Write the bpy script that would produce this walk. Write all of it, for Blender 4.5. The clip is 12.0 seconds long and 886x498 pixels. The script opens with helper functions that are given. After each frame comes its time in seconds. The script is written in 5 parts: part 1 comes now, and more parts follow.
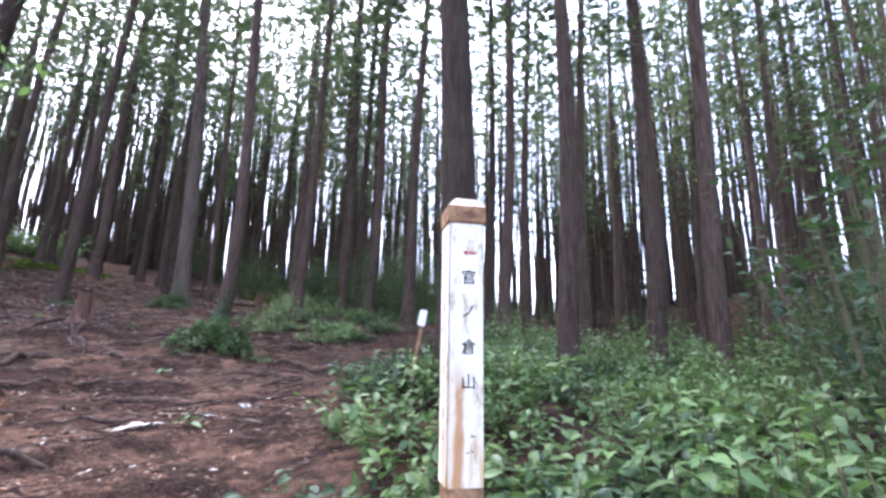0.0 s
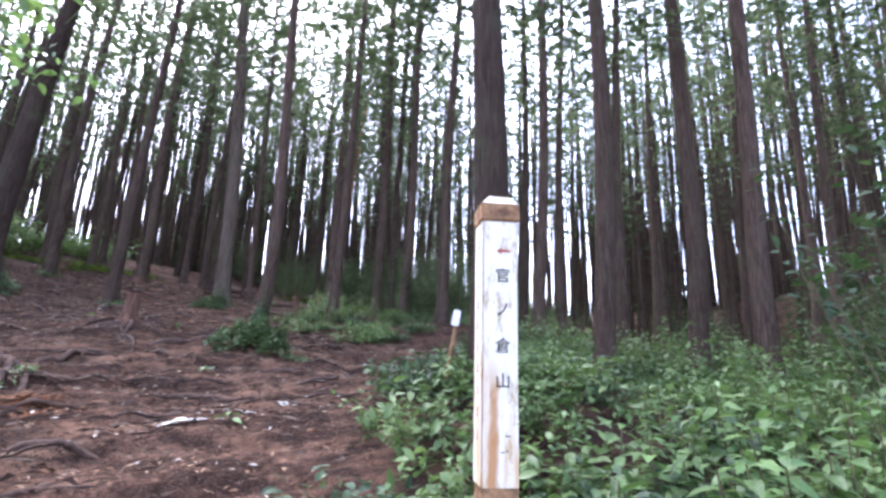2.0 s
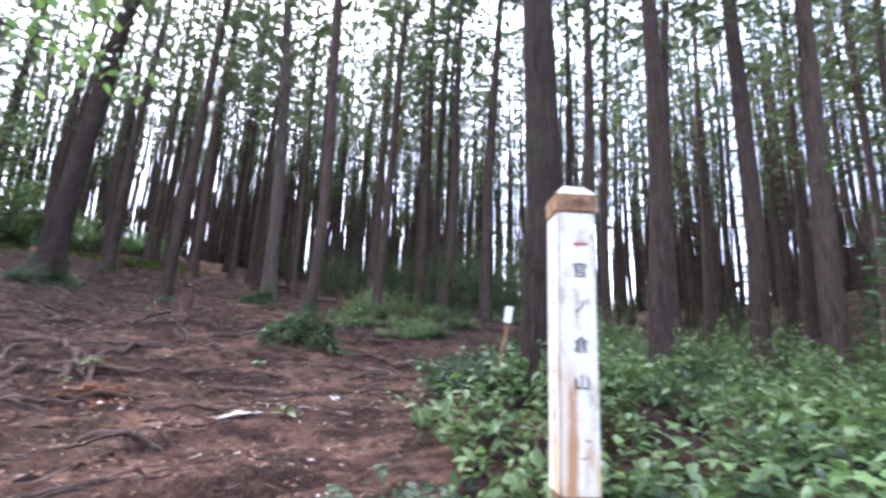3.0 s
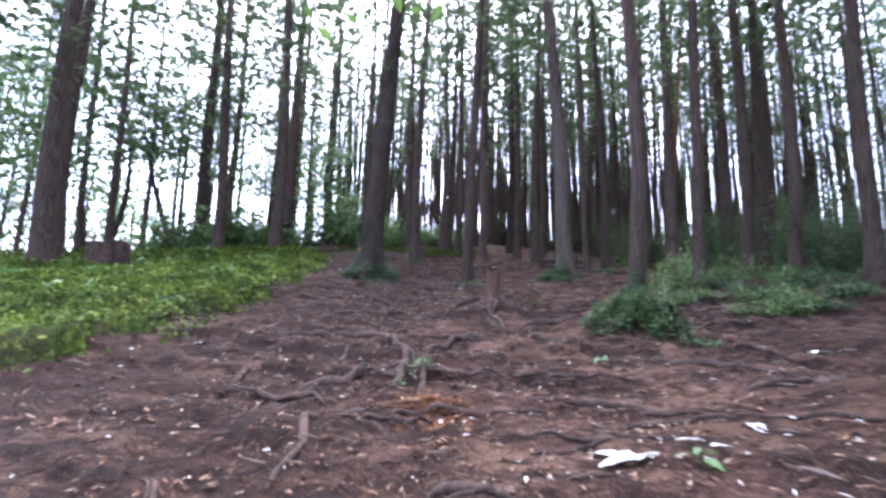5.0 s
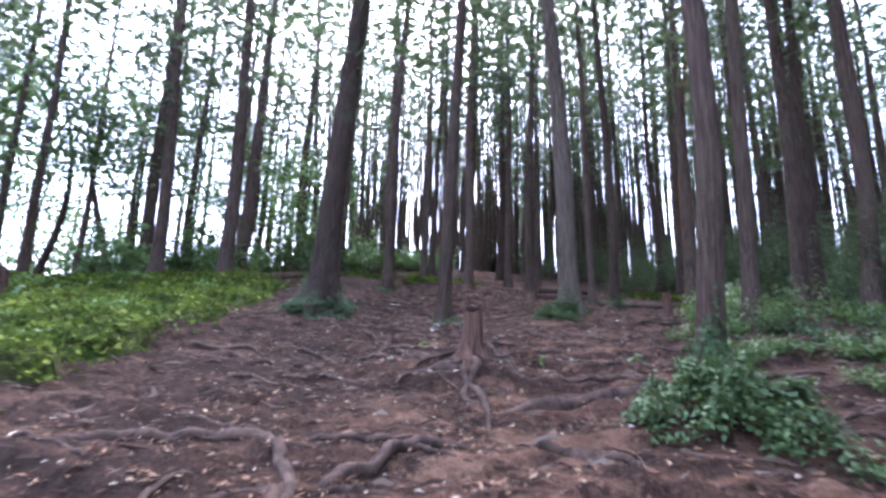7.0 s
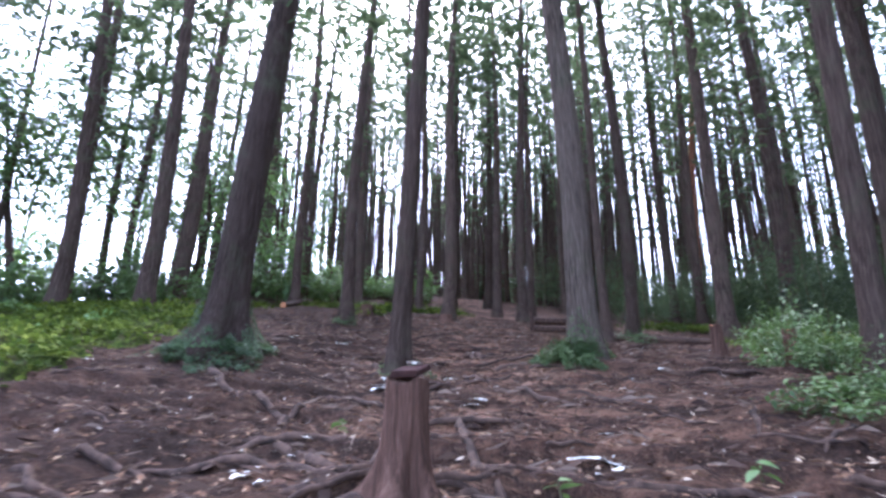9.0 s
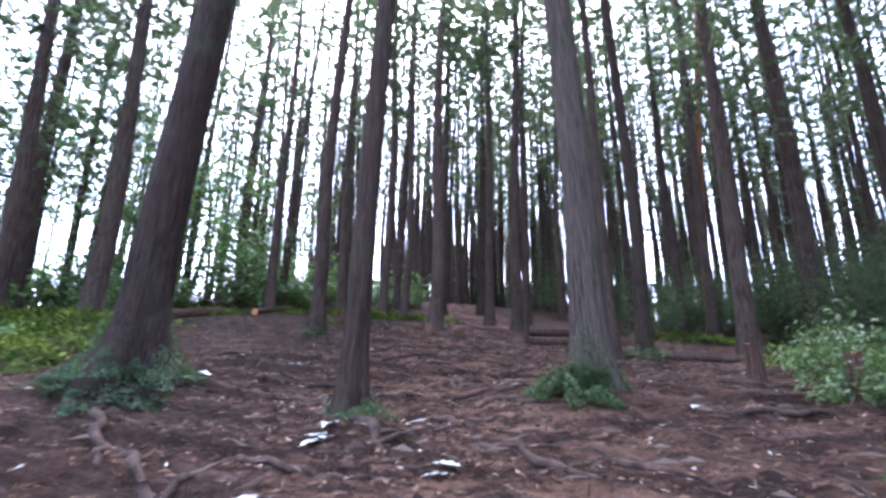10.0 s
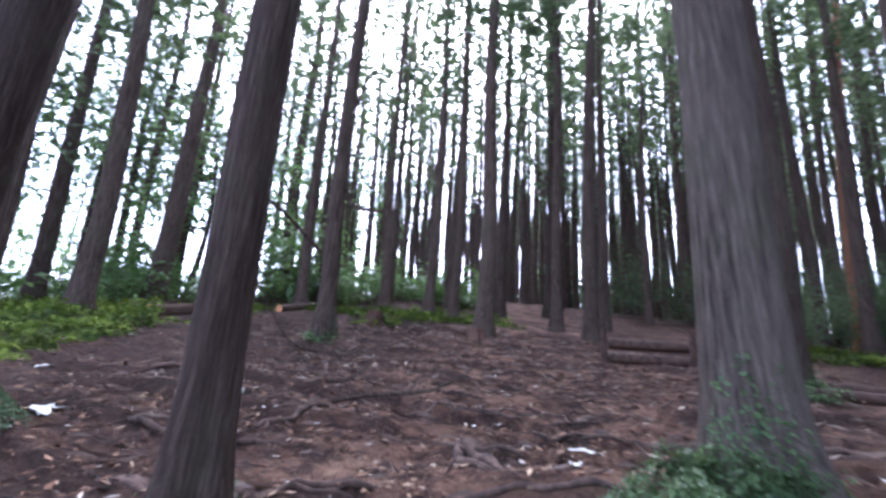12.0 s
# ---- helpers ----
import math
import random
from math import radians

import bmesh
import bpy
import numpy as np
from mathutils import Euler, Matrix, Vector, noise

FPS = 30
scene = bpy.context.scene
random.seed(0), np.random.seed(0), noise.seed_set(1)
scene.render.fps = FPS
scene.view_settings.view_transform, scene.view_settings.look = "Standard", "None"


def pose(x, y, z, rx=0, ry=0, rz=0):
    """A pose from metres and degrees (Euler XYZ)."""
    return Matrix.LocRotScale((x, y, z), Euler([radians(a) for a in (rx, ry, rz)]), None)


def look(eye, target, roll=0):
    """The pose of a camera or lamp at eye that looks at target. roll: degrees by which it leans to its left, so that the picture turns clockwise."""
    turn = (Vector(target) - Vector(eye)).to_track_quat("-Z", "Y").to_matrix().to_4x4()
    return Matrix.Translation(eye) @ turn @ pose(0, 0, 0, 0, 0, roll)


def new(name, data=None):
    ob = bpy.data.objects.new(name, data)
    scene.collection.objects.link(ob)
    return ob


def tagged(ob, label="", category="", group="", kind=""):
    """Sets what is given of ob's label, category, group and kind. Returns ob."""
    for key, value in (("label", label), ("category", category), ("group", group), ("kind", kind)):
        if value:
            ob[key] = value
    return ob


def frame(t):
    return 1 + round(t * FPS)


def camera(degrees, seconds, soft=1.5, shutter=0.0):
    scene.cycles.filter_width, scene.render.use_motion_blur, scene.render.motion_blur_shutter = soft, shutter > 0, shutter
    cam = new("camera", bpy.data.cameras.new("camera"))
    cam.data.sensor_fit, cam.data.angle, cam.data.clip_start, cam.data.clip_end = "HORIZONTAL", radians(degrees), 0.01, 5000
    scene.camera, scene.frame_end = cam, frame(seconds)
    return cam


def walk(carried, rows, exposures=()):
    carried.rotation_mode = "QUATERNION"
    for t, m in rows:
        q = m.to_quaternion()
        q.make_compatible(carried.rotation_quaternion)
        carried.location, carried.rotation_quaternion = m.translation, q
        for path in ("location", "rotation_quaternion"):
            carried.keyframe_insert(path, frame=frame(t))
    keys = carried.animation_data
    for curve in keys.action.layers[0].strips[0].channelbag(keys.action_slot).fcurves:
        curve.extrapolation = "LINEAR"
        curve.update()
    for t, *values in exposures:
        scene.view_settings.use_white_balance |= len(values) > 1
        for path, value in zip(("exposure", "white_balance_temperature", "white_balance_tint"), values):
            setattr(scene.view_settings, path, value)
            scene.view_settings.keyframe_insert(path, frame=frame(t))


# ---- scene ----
PATH = (
    (0.0, 1.457, 2.043, 2.021, 17.16, 13.09, 0.92),
    (0.5, 1.453, 2.051, 2.018, 18.22, 13.56, 1.22),
    (1.0, 1.453, 2.060, 2.017, 19.29, 13.48, 1.58),
    (1.5, 1.455, 2.053, 2.016, 20.05, 13.33, 1.66),
    (2.0, 1.455, 2.050, 2.011, 21.10, 13.14, 1.48),
    (2.5, 1.447, 2.062, 2.012, 22.25, 12.77, 1.50),
    (3.0, 1.30, 2.085, 2.018, 25.48, 12.55, 2.26),
    (3.5, 0.99, 2.125, 2.017, 32.92, 12.70, 3.36),
    (3.7, 0.87, 2.19, 1.999, 37.38, 12.36, 3.89),
    (5.3, -0.522, 3.095, 2.253, 57.75, 9.08, 0.38),
    (5.5, -0.713, 3.263, 2.277, 58.56, 9.75, 0.50),
    (6.0, -1.198, 3.688, 2.348, 59.74, 10.83, -0.06),
    (6.5, -1.695, 4.158, 2.497, 54.40, 10.72, 0.01),
    (7.0, -2.194, 4.654, 2.637, 54.88, 11.69, 0.83),
    (7.2, -2.406, 4.830, 2.650, 55.33, 12.54, 1.18),
    (8.8, -4.100, 6.445, 3.055, 54.03, 14.29, 0.21),
    (9.0, -4.308, 6.671, 3.040, 53.76, 15.06, 0.23),
    (9.5, -4.799, 7.243, 3.173, 54.77, 15.52, -0.02),
    (10.0, -5.228, 7.685, 3.377, 53.36, 15.36, 0.18),
    (10.5, -5.640, 8.239, 3.454, 55.55, 15.22, 0.45),
    (11.0, -6.120, 8.758, 3.568, 57.54, 14.20, 1.70),
    (11.5, -6.602, 9.233, 3.684, 57.98, 14.16, 0.58),
    (12.0, -7.108, 9.676, 3.805, 62.16, 15.06, 2.61),
)
cam = camera(83.2, 12.0, soft=2.8, shutter=0.5)
rows = []
for t, ex, ey, ez, yaw, pitch, roll in PATH:
    ya, pa = radians(yaw), radians(pitch)
    ahead = (-math.sin(ya) * math.cos(pa), math.cos(ya) * math.cos(pa), math.sin(pa))
    rows.append((t, look((ex, ey, ez), (ex + ahead[0], ey + ahead[1], ez + ahead[2]), roll)))
walk(cam, rows, [(0.0, 3.2, 5450, 26), (3.5, 3.15, 5500, 26), (5.5, 3.24, 5220, 26), (12.0, 3.48, 5150, 26)])

# ---- sky and light: a bright overcast day ----
world = bpy.data.worlds.new("sky")
scene.world = world
world.use_nodes = True
wn = world.node_tree
sky = wn.nodes.new("ShaderNodeTexSky")
sky.sky_type = "NISHITA"
sky.sun_disc = False
sky.sun_elevation, sky.sun_rotation = radians(55), radians(-60)
sky.air_density, sky.dust_density, sky.ozone_density = 1.0, 4.0, 0.6
background = wn.nodes["Background"]
background.inputs["Strength"].default_value = 0.15
# thin cloud takes most of the blue out of the sky
cloud = wn.nodes.new("ShaderNodeHueSaturation")
cloud.inputs["Saturation"].default_value = 0.65
wn.links.new(sky.outputs["Color"], cloud.inputs["Color"])
wn.links.new(cloud.outputs["Color"], background.inputs["Color"])
sun = new("sun", bpy.data.lights.new("sun", "SUN"))
sun.data.energy, sun.data.angle, sun.data.color = 1.0, radians(20), (1.0, 0.97, 0.92)
sun.matrix_world = look((0, 0, 30), (0 + 12, 0 - 10, 0))


# ---- materials ----
def material(name, rough=0.9, spec=0.08):
    m = bpy.data.materials.new(name)
    m.use_nodes = True
    b = m.node_tree.nodes["Principled BSDF"]
    b.inputs["Roughness"].default_value = rough
    b.inputs["Specular IOR Level"].default_value = spec
    return m, m.node_tree, b


def ramp(nt, fac, stops):
    r = nt.nodes.new("ShaderNodeValToRGB")
    while len(r.color_ramp.elements) < len(stops):
        r.color_ramp.elements.new(0.5)
    for e, (p, col) in zip(r.color_ramp.elements, stops):
        e.position, e.color = p, (*col, 1)
    nt.links.new(fac, r.inputs["Fac"])
    return r.outputs["Color"]


def noise_tex(nt, scale, detail=4.0, rough=0.6, stretch=None, kind="Object", turn=None):
    """Noise; turn: degrees about z of the direction along which it is drawn out by stretch[0]."""
    co = nt.nodes.new("ShaderNodeTexCoord").outputs[kind]
    if stretch:
        mp = nt.nodes.new("ShaderNodeMapping")
        mp.inputs["Scale"].default_value = stretch
        if turn is not None:
            mp.vector_type = "TEXTURE"
            mp.inputs["Rotation"].default_value = (0, 0, radians(turn))
        nt.links.new(co, mp.inputs["Vector"])
        co = mp.outputs["Vector"]
    n = nt.nodes.new("ShaderNodeTexNoise")
    n.inputs["Scale"].default_value, n.inputs["Detail"].default_value, n.inputs["Roughness"].default_value = scale, detail, rough
    nt.links.new(co, n.inputs["Vector"])
    return n.outputs["Fac"]


def mix(nt, fac, a, b, mode="MIX"):
    n = nt.nodes.new("ShaderNodeMix")
    n.data_type, n.blend_type = "RGBA", mode
    for value, socket in ((fac, n.inputs[0]), (a, n.inputs[6]), (b, n.inputs[7])):
        if hasattr(value, "links"):
            nt.links.new(value, socket)
        elif isinstance(value, tuple):
            socket.default_value = (*value, 1)
        else:
            socket.default_value = value
    return n.outputs[2]


def bump(nt, b, height, strength, distance):
    n = nt.nodes.new("ShaderNodeBump")
    n.inputs["Strength"].default_value, n.inputs["Distance"].default_value = strength, distance
    nt.links.new(height, n.inputs["Height"])
    nt.links.new(n.outputs["Normal"], b.inputs["Normal"])


def random_of(nt):
    return nt.nodes.new("ShaderNodeObjectInfo").outputs["Random"]


def island_random(nt):
    return nt.nodes.new("ShaderNodeNewGeometry").outputs["Random Per Island"]


def bark_material(name, dark, mid, light, moss=0.0):
    m, nt, b = material(name, 0.88)
    streak = noise_tex(nt, 9.0, 8, 0.74, (5.0, 5.0, 0.3))
    fine = noise_tex(nt, 40.0, 5, 0.7, (3.0, 3.0, 0.5))
    blotch = noise_tex(nt, 1.3, 3, 0.55)
    col = ramp(nt, streak, [(0.36, dark), (0.5, mid), (0.64, light)])
    col = mix(nt, ramp(nt, blotch, [(0.35, (0, 0, 0)), (0.7, (0.75, 0.75, 0.75))]), col, mix(nt, 0.5, mid, light))
    tone = nt.nodes.new("ShaderNodeHueSaturation")
    mr = nt.nodes.new("ShaderNodeMapRange")
    mr.inputs["To Min"].default_value, mr.inputs["To Max"].default_value = 0.75, 1.25
    nt.links.new(random_of(nt), mr.inputs["Value"])
    nt.links.new(mr.outputs["Result"], tone.inputs["Value"])
    nt.links.new(col, tone.inputs["Color"])
    col = tone.outputs["Color"]
    if moss:
        col = mix(nt, ramp(nt, noise_tex(nt, 2.2, 5, 0.7), [(0.5, (0, 0, 0)), (0.72, (moss, moss, moss))]), col, (0.085, 0.10, 0.05))
    nt.links.new(col, b.inputs["Base Color"])
    add = nt.nodes.new("ShaderNodeMath")
    add.operation = "ADD"
    nt.links.new(streak, add.inputs[0])
    nt.links.new(fine, add.inputs[1])
    bump(nt, b, add.outputs[0], 0.9, 0.03)
    return m


def leaf_material(name, a, b_, c, gloss=0.5, through_light=0.35, tint=(0.15, 0.25, 0.05), spec=0.25, patchy=0.7):
    m, nt, b = material(name, gloss, spec)
    add = nt.nodes.new("ShaderNodeMath")
    add.operation = "ADD"
    frac = nt.nodes.new("ShaderNodeMath")
    frac.operation = "FRACT"
    nt.links.new(island_random(nt), add.inputs[0])
    nt.links.new(random_of(nt), add.inputs[1])
    nt.links.new(add.outputs[0], frac.inputs[0])
    col = ramp(nt, frac.outputs[0], [(0.0, a), (0.55, b_), (1.0, c)])
    vein = noise_tex(nt, 9.0, 3, 0.5)
    col = mix(nt, 0.35, col, ramp(nt, vein, [(0.3, a), (0.7, c)]))
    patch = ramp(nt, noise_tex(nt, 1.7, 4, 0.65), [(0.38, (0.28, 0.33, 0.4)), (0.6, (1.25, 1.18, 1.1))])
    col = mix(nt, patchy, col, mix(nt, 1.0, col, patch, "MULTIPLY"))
    nt.links.new(col, b.inputs["Base Color"])
    tr = nt.nodes.new("ShaderNodeBsdfTranslucent")
    nt.links.new(mix(nt, 0.5, col, tint), tr.inputs["Color"])
    ms = nt.nodes.new("ShaderNodeMixShader")
    ms.inputs[0].default_value = through_light
    nt.links.new(b.outputs[0], ms.inputs[1])
    nt.links.new(tr.outputs[0], ms.inputs[2])
    nt.links.new(ms.outputs[0], nt.nodes["Material Output"].inputs["Surface"])
    return m


BARK = bark_material("bark", (0.02, 0.013, 0.009), (0.064, 0.043, 0.031), (0.14, 0.102, 0.075), 0.4)
BARK_RED = bark_material("bark_red", (0.022, 0.013, 0.008), (0.07, 0.042, 0.028), (0.155, 0.102, 0.07), 0.3)
BARK_GREY = bark_material("bark_grey", (0.02, 0.014, 0.010), (0.08, 0.061, 0.045), (0.19, 0.150, 0.113), 0.4)
BARK_DARK = bark_material("bark_dark", (0.011, 0.007, 0.005), (0.034, 0.023, 0.017), (0.08, 0.058, 0.043), 0.45)
BARK_ORANGE = bark_material("bark_orange", (0.08, 0.035, 0.02), (0.28, 0.12, 0.06), (0.42, 0.22, 0.12))
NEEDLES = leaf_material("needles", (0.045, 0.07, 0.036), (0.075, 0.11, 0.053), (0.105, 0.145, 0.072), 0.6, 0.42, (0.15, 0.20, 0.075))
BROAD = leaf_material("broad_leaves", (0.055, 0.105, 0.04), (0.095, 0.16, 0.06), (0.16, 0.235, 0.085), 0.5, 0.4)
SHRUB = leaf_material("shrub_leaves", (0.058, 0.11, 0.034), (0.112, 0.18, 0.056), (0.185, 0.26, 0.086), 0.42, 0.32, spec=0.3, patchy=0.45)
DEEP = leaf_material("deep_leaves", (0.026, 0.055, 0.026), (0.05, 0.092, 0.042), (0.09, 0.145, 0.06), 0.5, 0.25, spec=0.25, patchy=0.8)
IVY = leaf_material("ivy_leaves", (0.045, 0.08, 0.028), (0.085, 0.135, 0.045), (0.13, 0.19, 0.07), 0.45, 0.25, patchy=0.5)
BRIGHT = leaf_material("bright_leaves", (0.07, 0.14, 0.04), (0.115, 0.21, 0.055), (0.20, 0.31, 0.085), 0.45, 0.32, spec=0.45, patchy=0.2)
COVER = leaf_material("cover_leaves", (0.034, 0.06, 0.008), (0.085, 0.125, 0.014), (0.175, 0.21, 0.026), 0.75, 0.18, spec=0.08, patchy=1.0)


# ---- helpers of this scene ----
def link_mesh(name, verts, faces, mat, parent=None, smooth=False):
    me = bpy.data.meshes.new(name)
    me.from_pydata([tuple(v) for v in verts], [], faces)
    if smooth:
        me.polygons.foreach_set("use_smooth", [True] * len(me.polygons))
    if mat:
        me.materials.append(mat)
    ob = new(name, me)
    if parent:
        ob.parent = parent
    return ob


def part(name, bm, mat, parent, label="", smooth=False):
    me = bpy.data.meshes.new(name)
    bm.to_mesh(me)
    bm.free()
    if smooth:
        me.polygons.foreach_set("use_smooth", [True] * len(me.polygons))
    me.materials.append(mat)
    ob = new(name, me)
    ob.parent = parent
    if label:
        ob["label"] = label
    return ob


def empty(name, x, y, z, label, category, group="", turn=0.0):
    ob = new(name)
    ob.matrix_world = pose(x, y, z, 0, 0, turn)
    return tagged(ob, label, category, group)


# ---- ground ----
# x, y, radius, height
MOUNDS = ((-8.49, 12.03, 0.9, 0.14), (-11.41, 8.27, 1.1, 0.15), (-4.2, 8.55, 0.85, 0.24), (-6.3, 7.95, 0.7, 0.17), (0.5, 7.2, 1.7, 0.38),
          (-2.5, 15.5, 4.5, 0.45), (-10.0, 3.2, 3.0, 0.15), (9.0, 19.5, 8.0, -2.2), (4.5, 27.0, 9.0, -2.2))
def height_base(x, y):
    u, v = (x + 5.0) / 10, (y - 7.0) / 10
    r = np.hypot(u, v)
    k = np.where(r > 1.9, (1.9 + 0.5 * np.tanh((r - 1.9) / 0.5)) / np.maximum(r, 1e-6), 1.0)
    a, b = u * k, v * k
    z = 2.103 - 1.401 * a + 1.241 * b + 0.515 * a * a + 0.531 * a * b + 0.152 * b * b + 0.18 * a ** 3 + 0.333 * a * a * b + 0.162 * a * b * b - 0.063 * b ** 3
    # the hill falls away to the valley side and behind, and goes on gently uphill
    valley = np.clip((-v * 0.9 - u * 0.25) / np.maximum(r, 0.3), 0, 1)
    uphill = np.clip((-u + 0.6 * v) / np.maximum(r, 0.3), -0.6, 1)
    z = z + np.maximum(r - 2.0, 0) * (1.1 * uphill - 5.4 * valley)
    # root mounds under the old trunks
    for mx, my, mr, mh in MOUNDS:
        z = z + mh * np.exp(-(((x - mx) ** 2 + (y - my) ** 2) / (mr * mr)))
    return np.clip(z, -30.0, 18.0)


def ground_z(x, y):
    return float(height_base(np.float64(x), np.float64(y)))


rng = random.Random(7)


def soil_bump(x, y):
    """Fine relief of the worn soil: shallow steps and ruts across the slope."""
    n = noise.noise((x * 0.9, y * 0.9, 0)) * 0.06 + noise.noise((x * 2.7, y * 2.7, 4)) * 0.035 + noise.noise((x * 7, y * 7, 9)) * 0.03 - abs(noise.noise((x * 4, y * 4, 12))) * 0.05
    # treads worn behind the roots, with short risers towards the walk
    f = tread(x, y) % 1.0
    step = max(0.02, 0.075 + 0.11 * noise.noise((x * 0.55, y * 0.55, 21)))
    return n - step * ((f - 0.44) if f < 0.88 else 0.44 - (f - 0.88) / 0.12)


def tread(x, y):
    """Counts the worn steps uphill; whole numbers lie on top of the risers."""
    return 1.35 * (x * -0.70 + y * 0.714 + 0.7 * noise.noise((x * 0.5, y * 0.5, 2)) + 0.16 * noise.noise((x * 1.7, y * 1.7, 5)))


def ground_mesh():
    n = 540
    k = np.linspace(-1, 1, n)
    step = 11.0 * k + 700.0 * np.sign(k) * np.maximum(np.abs(k) - 0.62, 0) ** 4.2 * 60
    xs, ys = -5.0 + step * 1.15, 7.5 + step
    X, Y = np.meshgrid(xs, ys, indexing="ij")
    Z = height_base(X, Y)
    near = (np.abs(X + 5) < 14) & (np.abs(Y - 7.5) < 13)
    for i, j in zip(*np.nonzero(near)):
        Z[i, j] += soil_bump(X[i, j], Y[i, j])
    verts = np.stack([X.ravel(), Y.ravel(), Z.ravel()], 1)
    faces = [(i * n + j, (i + 1) * n + j, (i + 1) * n + j + 1, i * n + j + 1) for i in range(n - 1) for j in range(n - 1)]
    return verts, faces


def soil_material():
    m, nt, b = material("forest_soil", 0.82)
    big = noise_tex(nt, 0.5, 5, 0.6)
    band = noise_tex(nt, 2.2, 8, 0.68, (2.6, 1.0, 1.0), turn=45)
    mid_n = noise_tex(nt, 6.0, 7, 0.72, (1.8, 1.0, 1.0), turn=45)
    fine = noise_tex(nt, 40.0, 6, 0.72)
    col = ramp(nt, band, [(0.38, (0.040, 0.025, 0.017)), (0.47, (0.097, 0.053, 0.035)), (0.54, (0.225, 0.122, 0.077)), (0.64, (0.44, 0.27, 0.168))])
    col = mix(nt, ramp(nt, mid_n, [(0.43, (0.92, 0.92, 0.92)), (0.52, (0, 0, 0))]), col, (0.042, 0.028, 0.021))
    col = mix(nt, ramp(nt, big, [(0.4, (0, 0, 0)), (0.65, (0.4, 0.4, 0.4))]), col, (0.125, 0.066, 0.043))
    col = mix(nt, ramp(nt, fine, [(0.5, (0, 0, 0)), (0.72, (0.7, 0.7, 0.7))]), col, (0.30, 0.195, 0.125))
    col = mix(nt, ramp(nt, noise_tex(nt, 90.0, 3, 0.6), [(0.38, (0.85, 0.85, 0.85)), (0.5, (0, 0, 0))]), col, (0.026, 0.018, 0.014))
    # pale, trodden soil along the trail; dark humus away from it
    dot = nt.nodes.new("ShaderNodeVectorMath")
    dot.operation = "DOT_PRODUCT"
    nt.links.new(nt.nodes.new("ShaderNodeTexCoord").outputs["Object"], dot.inputs[0])
    dot.inputs[1].default_value = (0.62, 0.78, 0.0)
    wob = nt.nodes.new("ShaderNodeMath")
    wob.operation = "MULTIPLY_ADD"
    nt.links.new(noise_tex(nt, 0.9, 5, 0.7), wob.inputs[0])
    wob.inputs[1].default_value = 3.0
    nt.links.new(dot.outputs["Value"], wob.inputs[2])
    span = nt.nodes.new("ShaderNodeMapRange")
    span.inputs["From Min"].default_value, span.inputs["From Max"].default_value = 1.0, 8.0
    nt.links.new(wob.outputs[0], span.inputs["Value"])
    worn = ramp(nt, span.outputs["Result"], [(0.2, (0, 0, 0)), (0.38, (1, 1, 1)), (0.62, (0.8, 0.8, 0.8)), (0.85, (0.3, 0.3, 0.3))])
    humus = mix(nt, 0.6, col, (0.042, 0.027, 0.019))
    tan = mix(nt, ramp(nt, noise_tex(nt, 2.6, 7, 0.72, (1.8, 1.0, 1.0), turn=45), [(0.51, (0, 0, 0)), (0.59, (0.5, 0.5, 0.5))]), col, (0.42, 0.24, 0.145))
    col = mix(nt, worn, humus, tan)
    nt.links.new(col, b.inputs["Base Color"])
    add = nt.nodes.new("ShaderNodeMath")
    add.operation = "MULTIPLY_ADD"
    nt.links.new(mid_n, add.inputs[0])
    add.inputs[1].default_value = 2.0
    nt.links.new(fine, add.inputs[2])
    bump(nt, b, add.outputs[0], 1.0, 0.1)
    return m


SOIL = soil_material()
v, f = ground_mesh()
tagged(link_mesh("ground", v, f, SOIL, smooth=True), "reddish-brown trampled forest soil with litter and roots", "ground", kind="structure")


# ---- conifers of the plantation ----
def trunk_mesh(name, height, radius, sides, rings, flare, seed, bend=0.12):
    """A tapered trunk with a flared, buttressed foot, slight bends and fluting."""
    r0 = random.Random(seed)
    ph = [r0.uniform(0, 6.28) for _ in range(6)]
    verts, faces = [], []
    for i in range(rings + 1):
        t = i / rings
        z = -0.5 + (height + 0.5) * t ** 1.7
        zz = max(z, 0)
        rad = radius * (1 - 0.72 * (zz / height) ** 1.05)
        cx = bend * math.sin(zz * 0.42 + ph[0]) * min(zz / 2, 1) * 0.6
        cy = bend * math.sin(zz * 0.35 + ph[1]) * min(zz / 2, 1) * 0.6
        fl = flare * math.exp(-zz / 0.28)
        for j in range(sides):
            a = 2 * math.pi * j / sides
            lobes = 0.5 + 0.5 * math.cos(a * 5 + ph[2]) * 0.7 + 0.3 * math.cos(a * 3 + ph[3])
            rr = rad * (1 + fl * (0.45 + lobes) + 0.016 * math.cos(a * 7 + ph[4] + zz) + 0.012 * math.cos(a * 12 + ph[5] + 0.6 * zz))
            verts.append((cx + rr * math.cos(a), cy + rr * math.sin(a), z))
    for i in range(rings):
        for j in range(sides):
            k = (j + 1) % sides
            faces.append((i * sides + j, i * sides + k, (i + 1) * sides + k, (i + 1) * sides + j))
    faces.append(tuple(range(rings * sides, (rings + 1) * sides)))
    me = bpy.data.meshes.new(name)
    me.from_pydata(verts, [], faces)
    me.polygons.foreach_set("use_smooth", [True] * len(me.polygons))
    return me


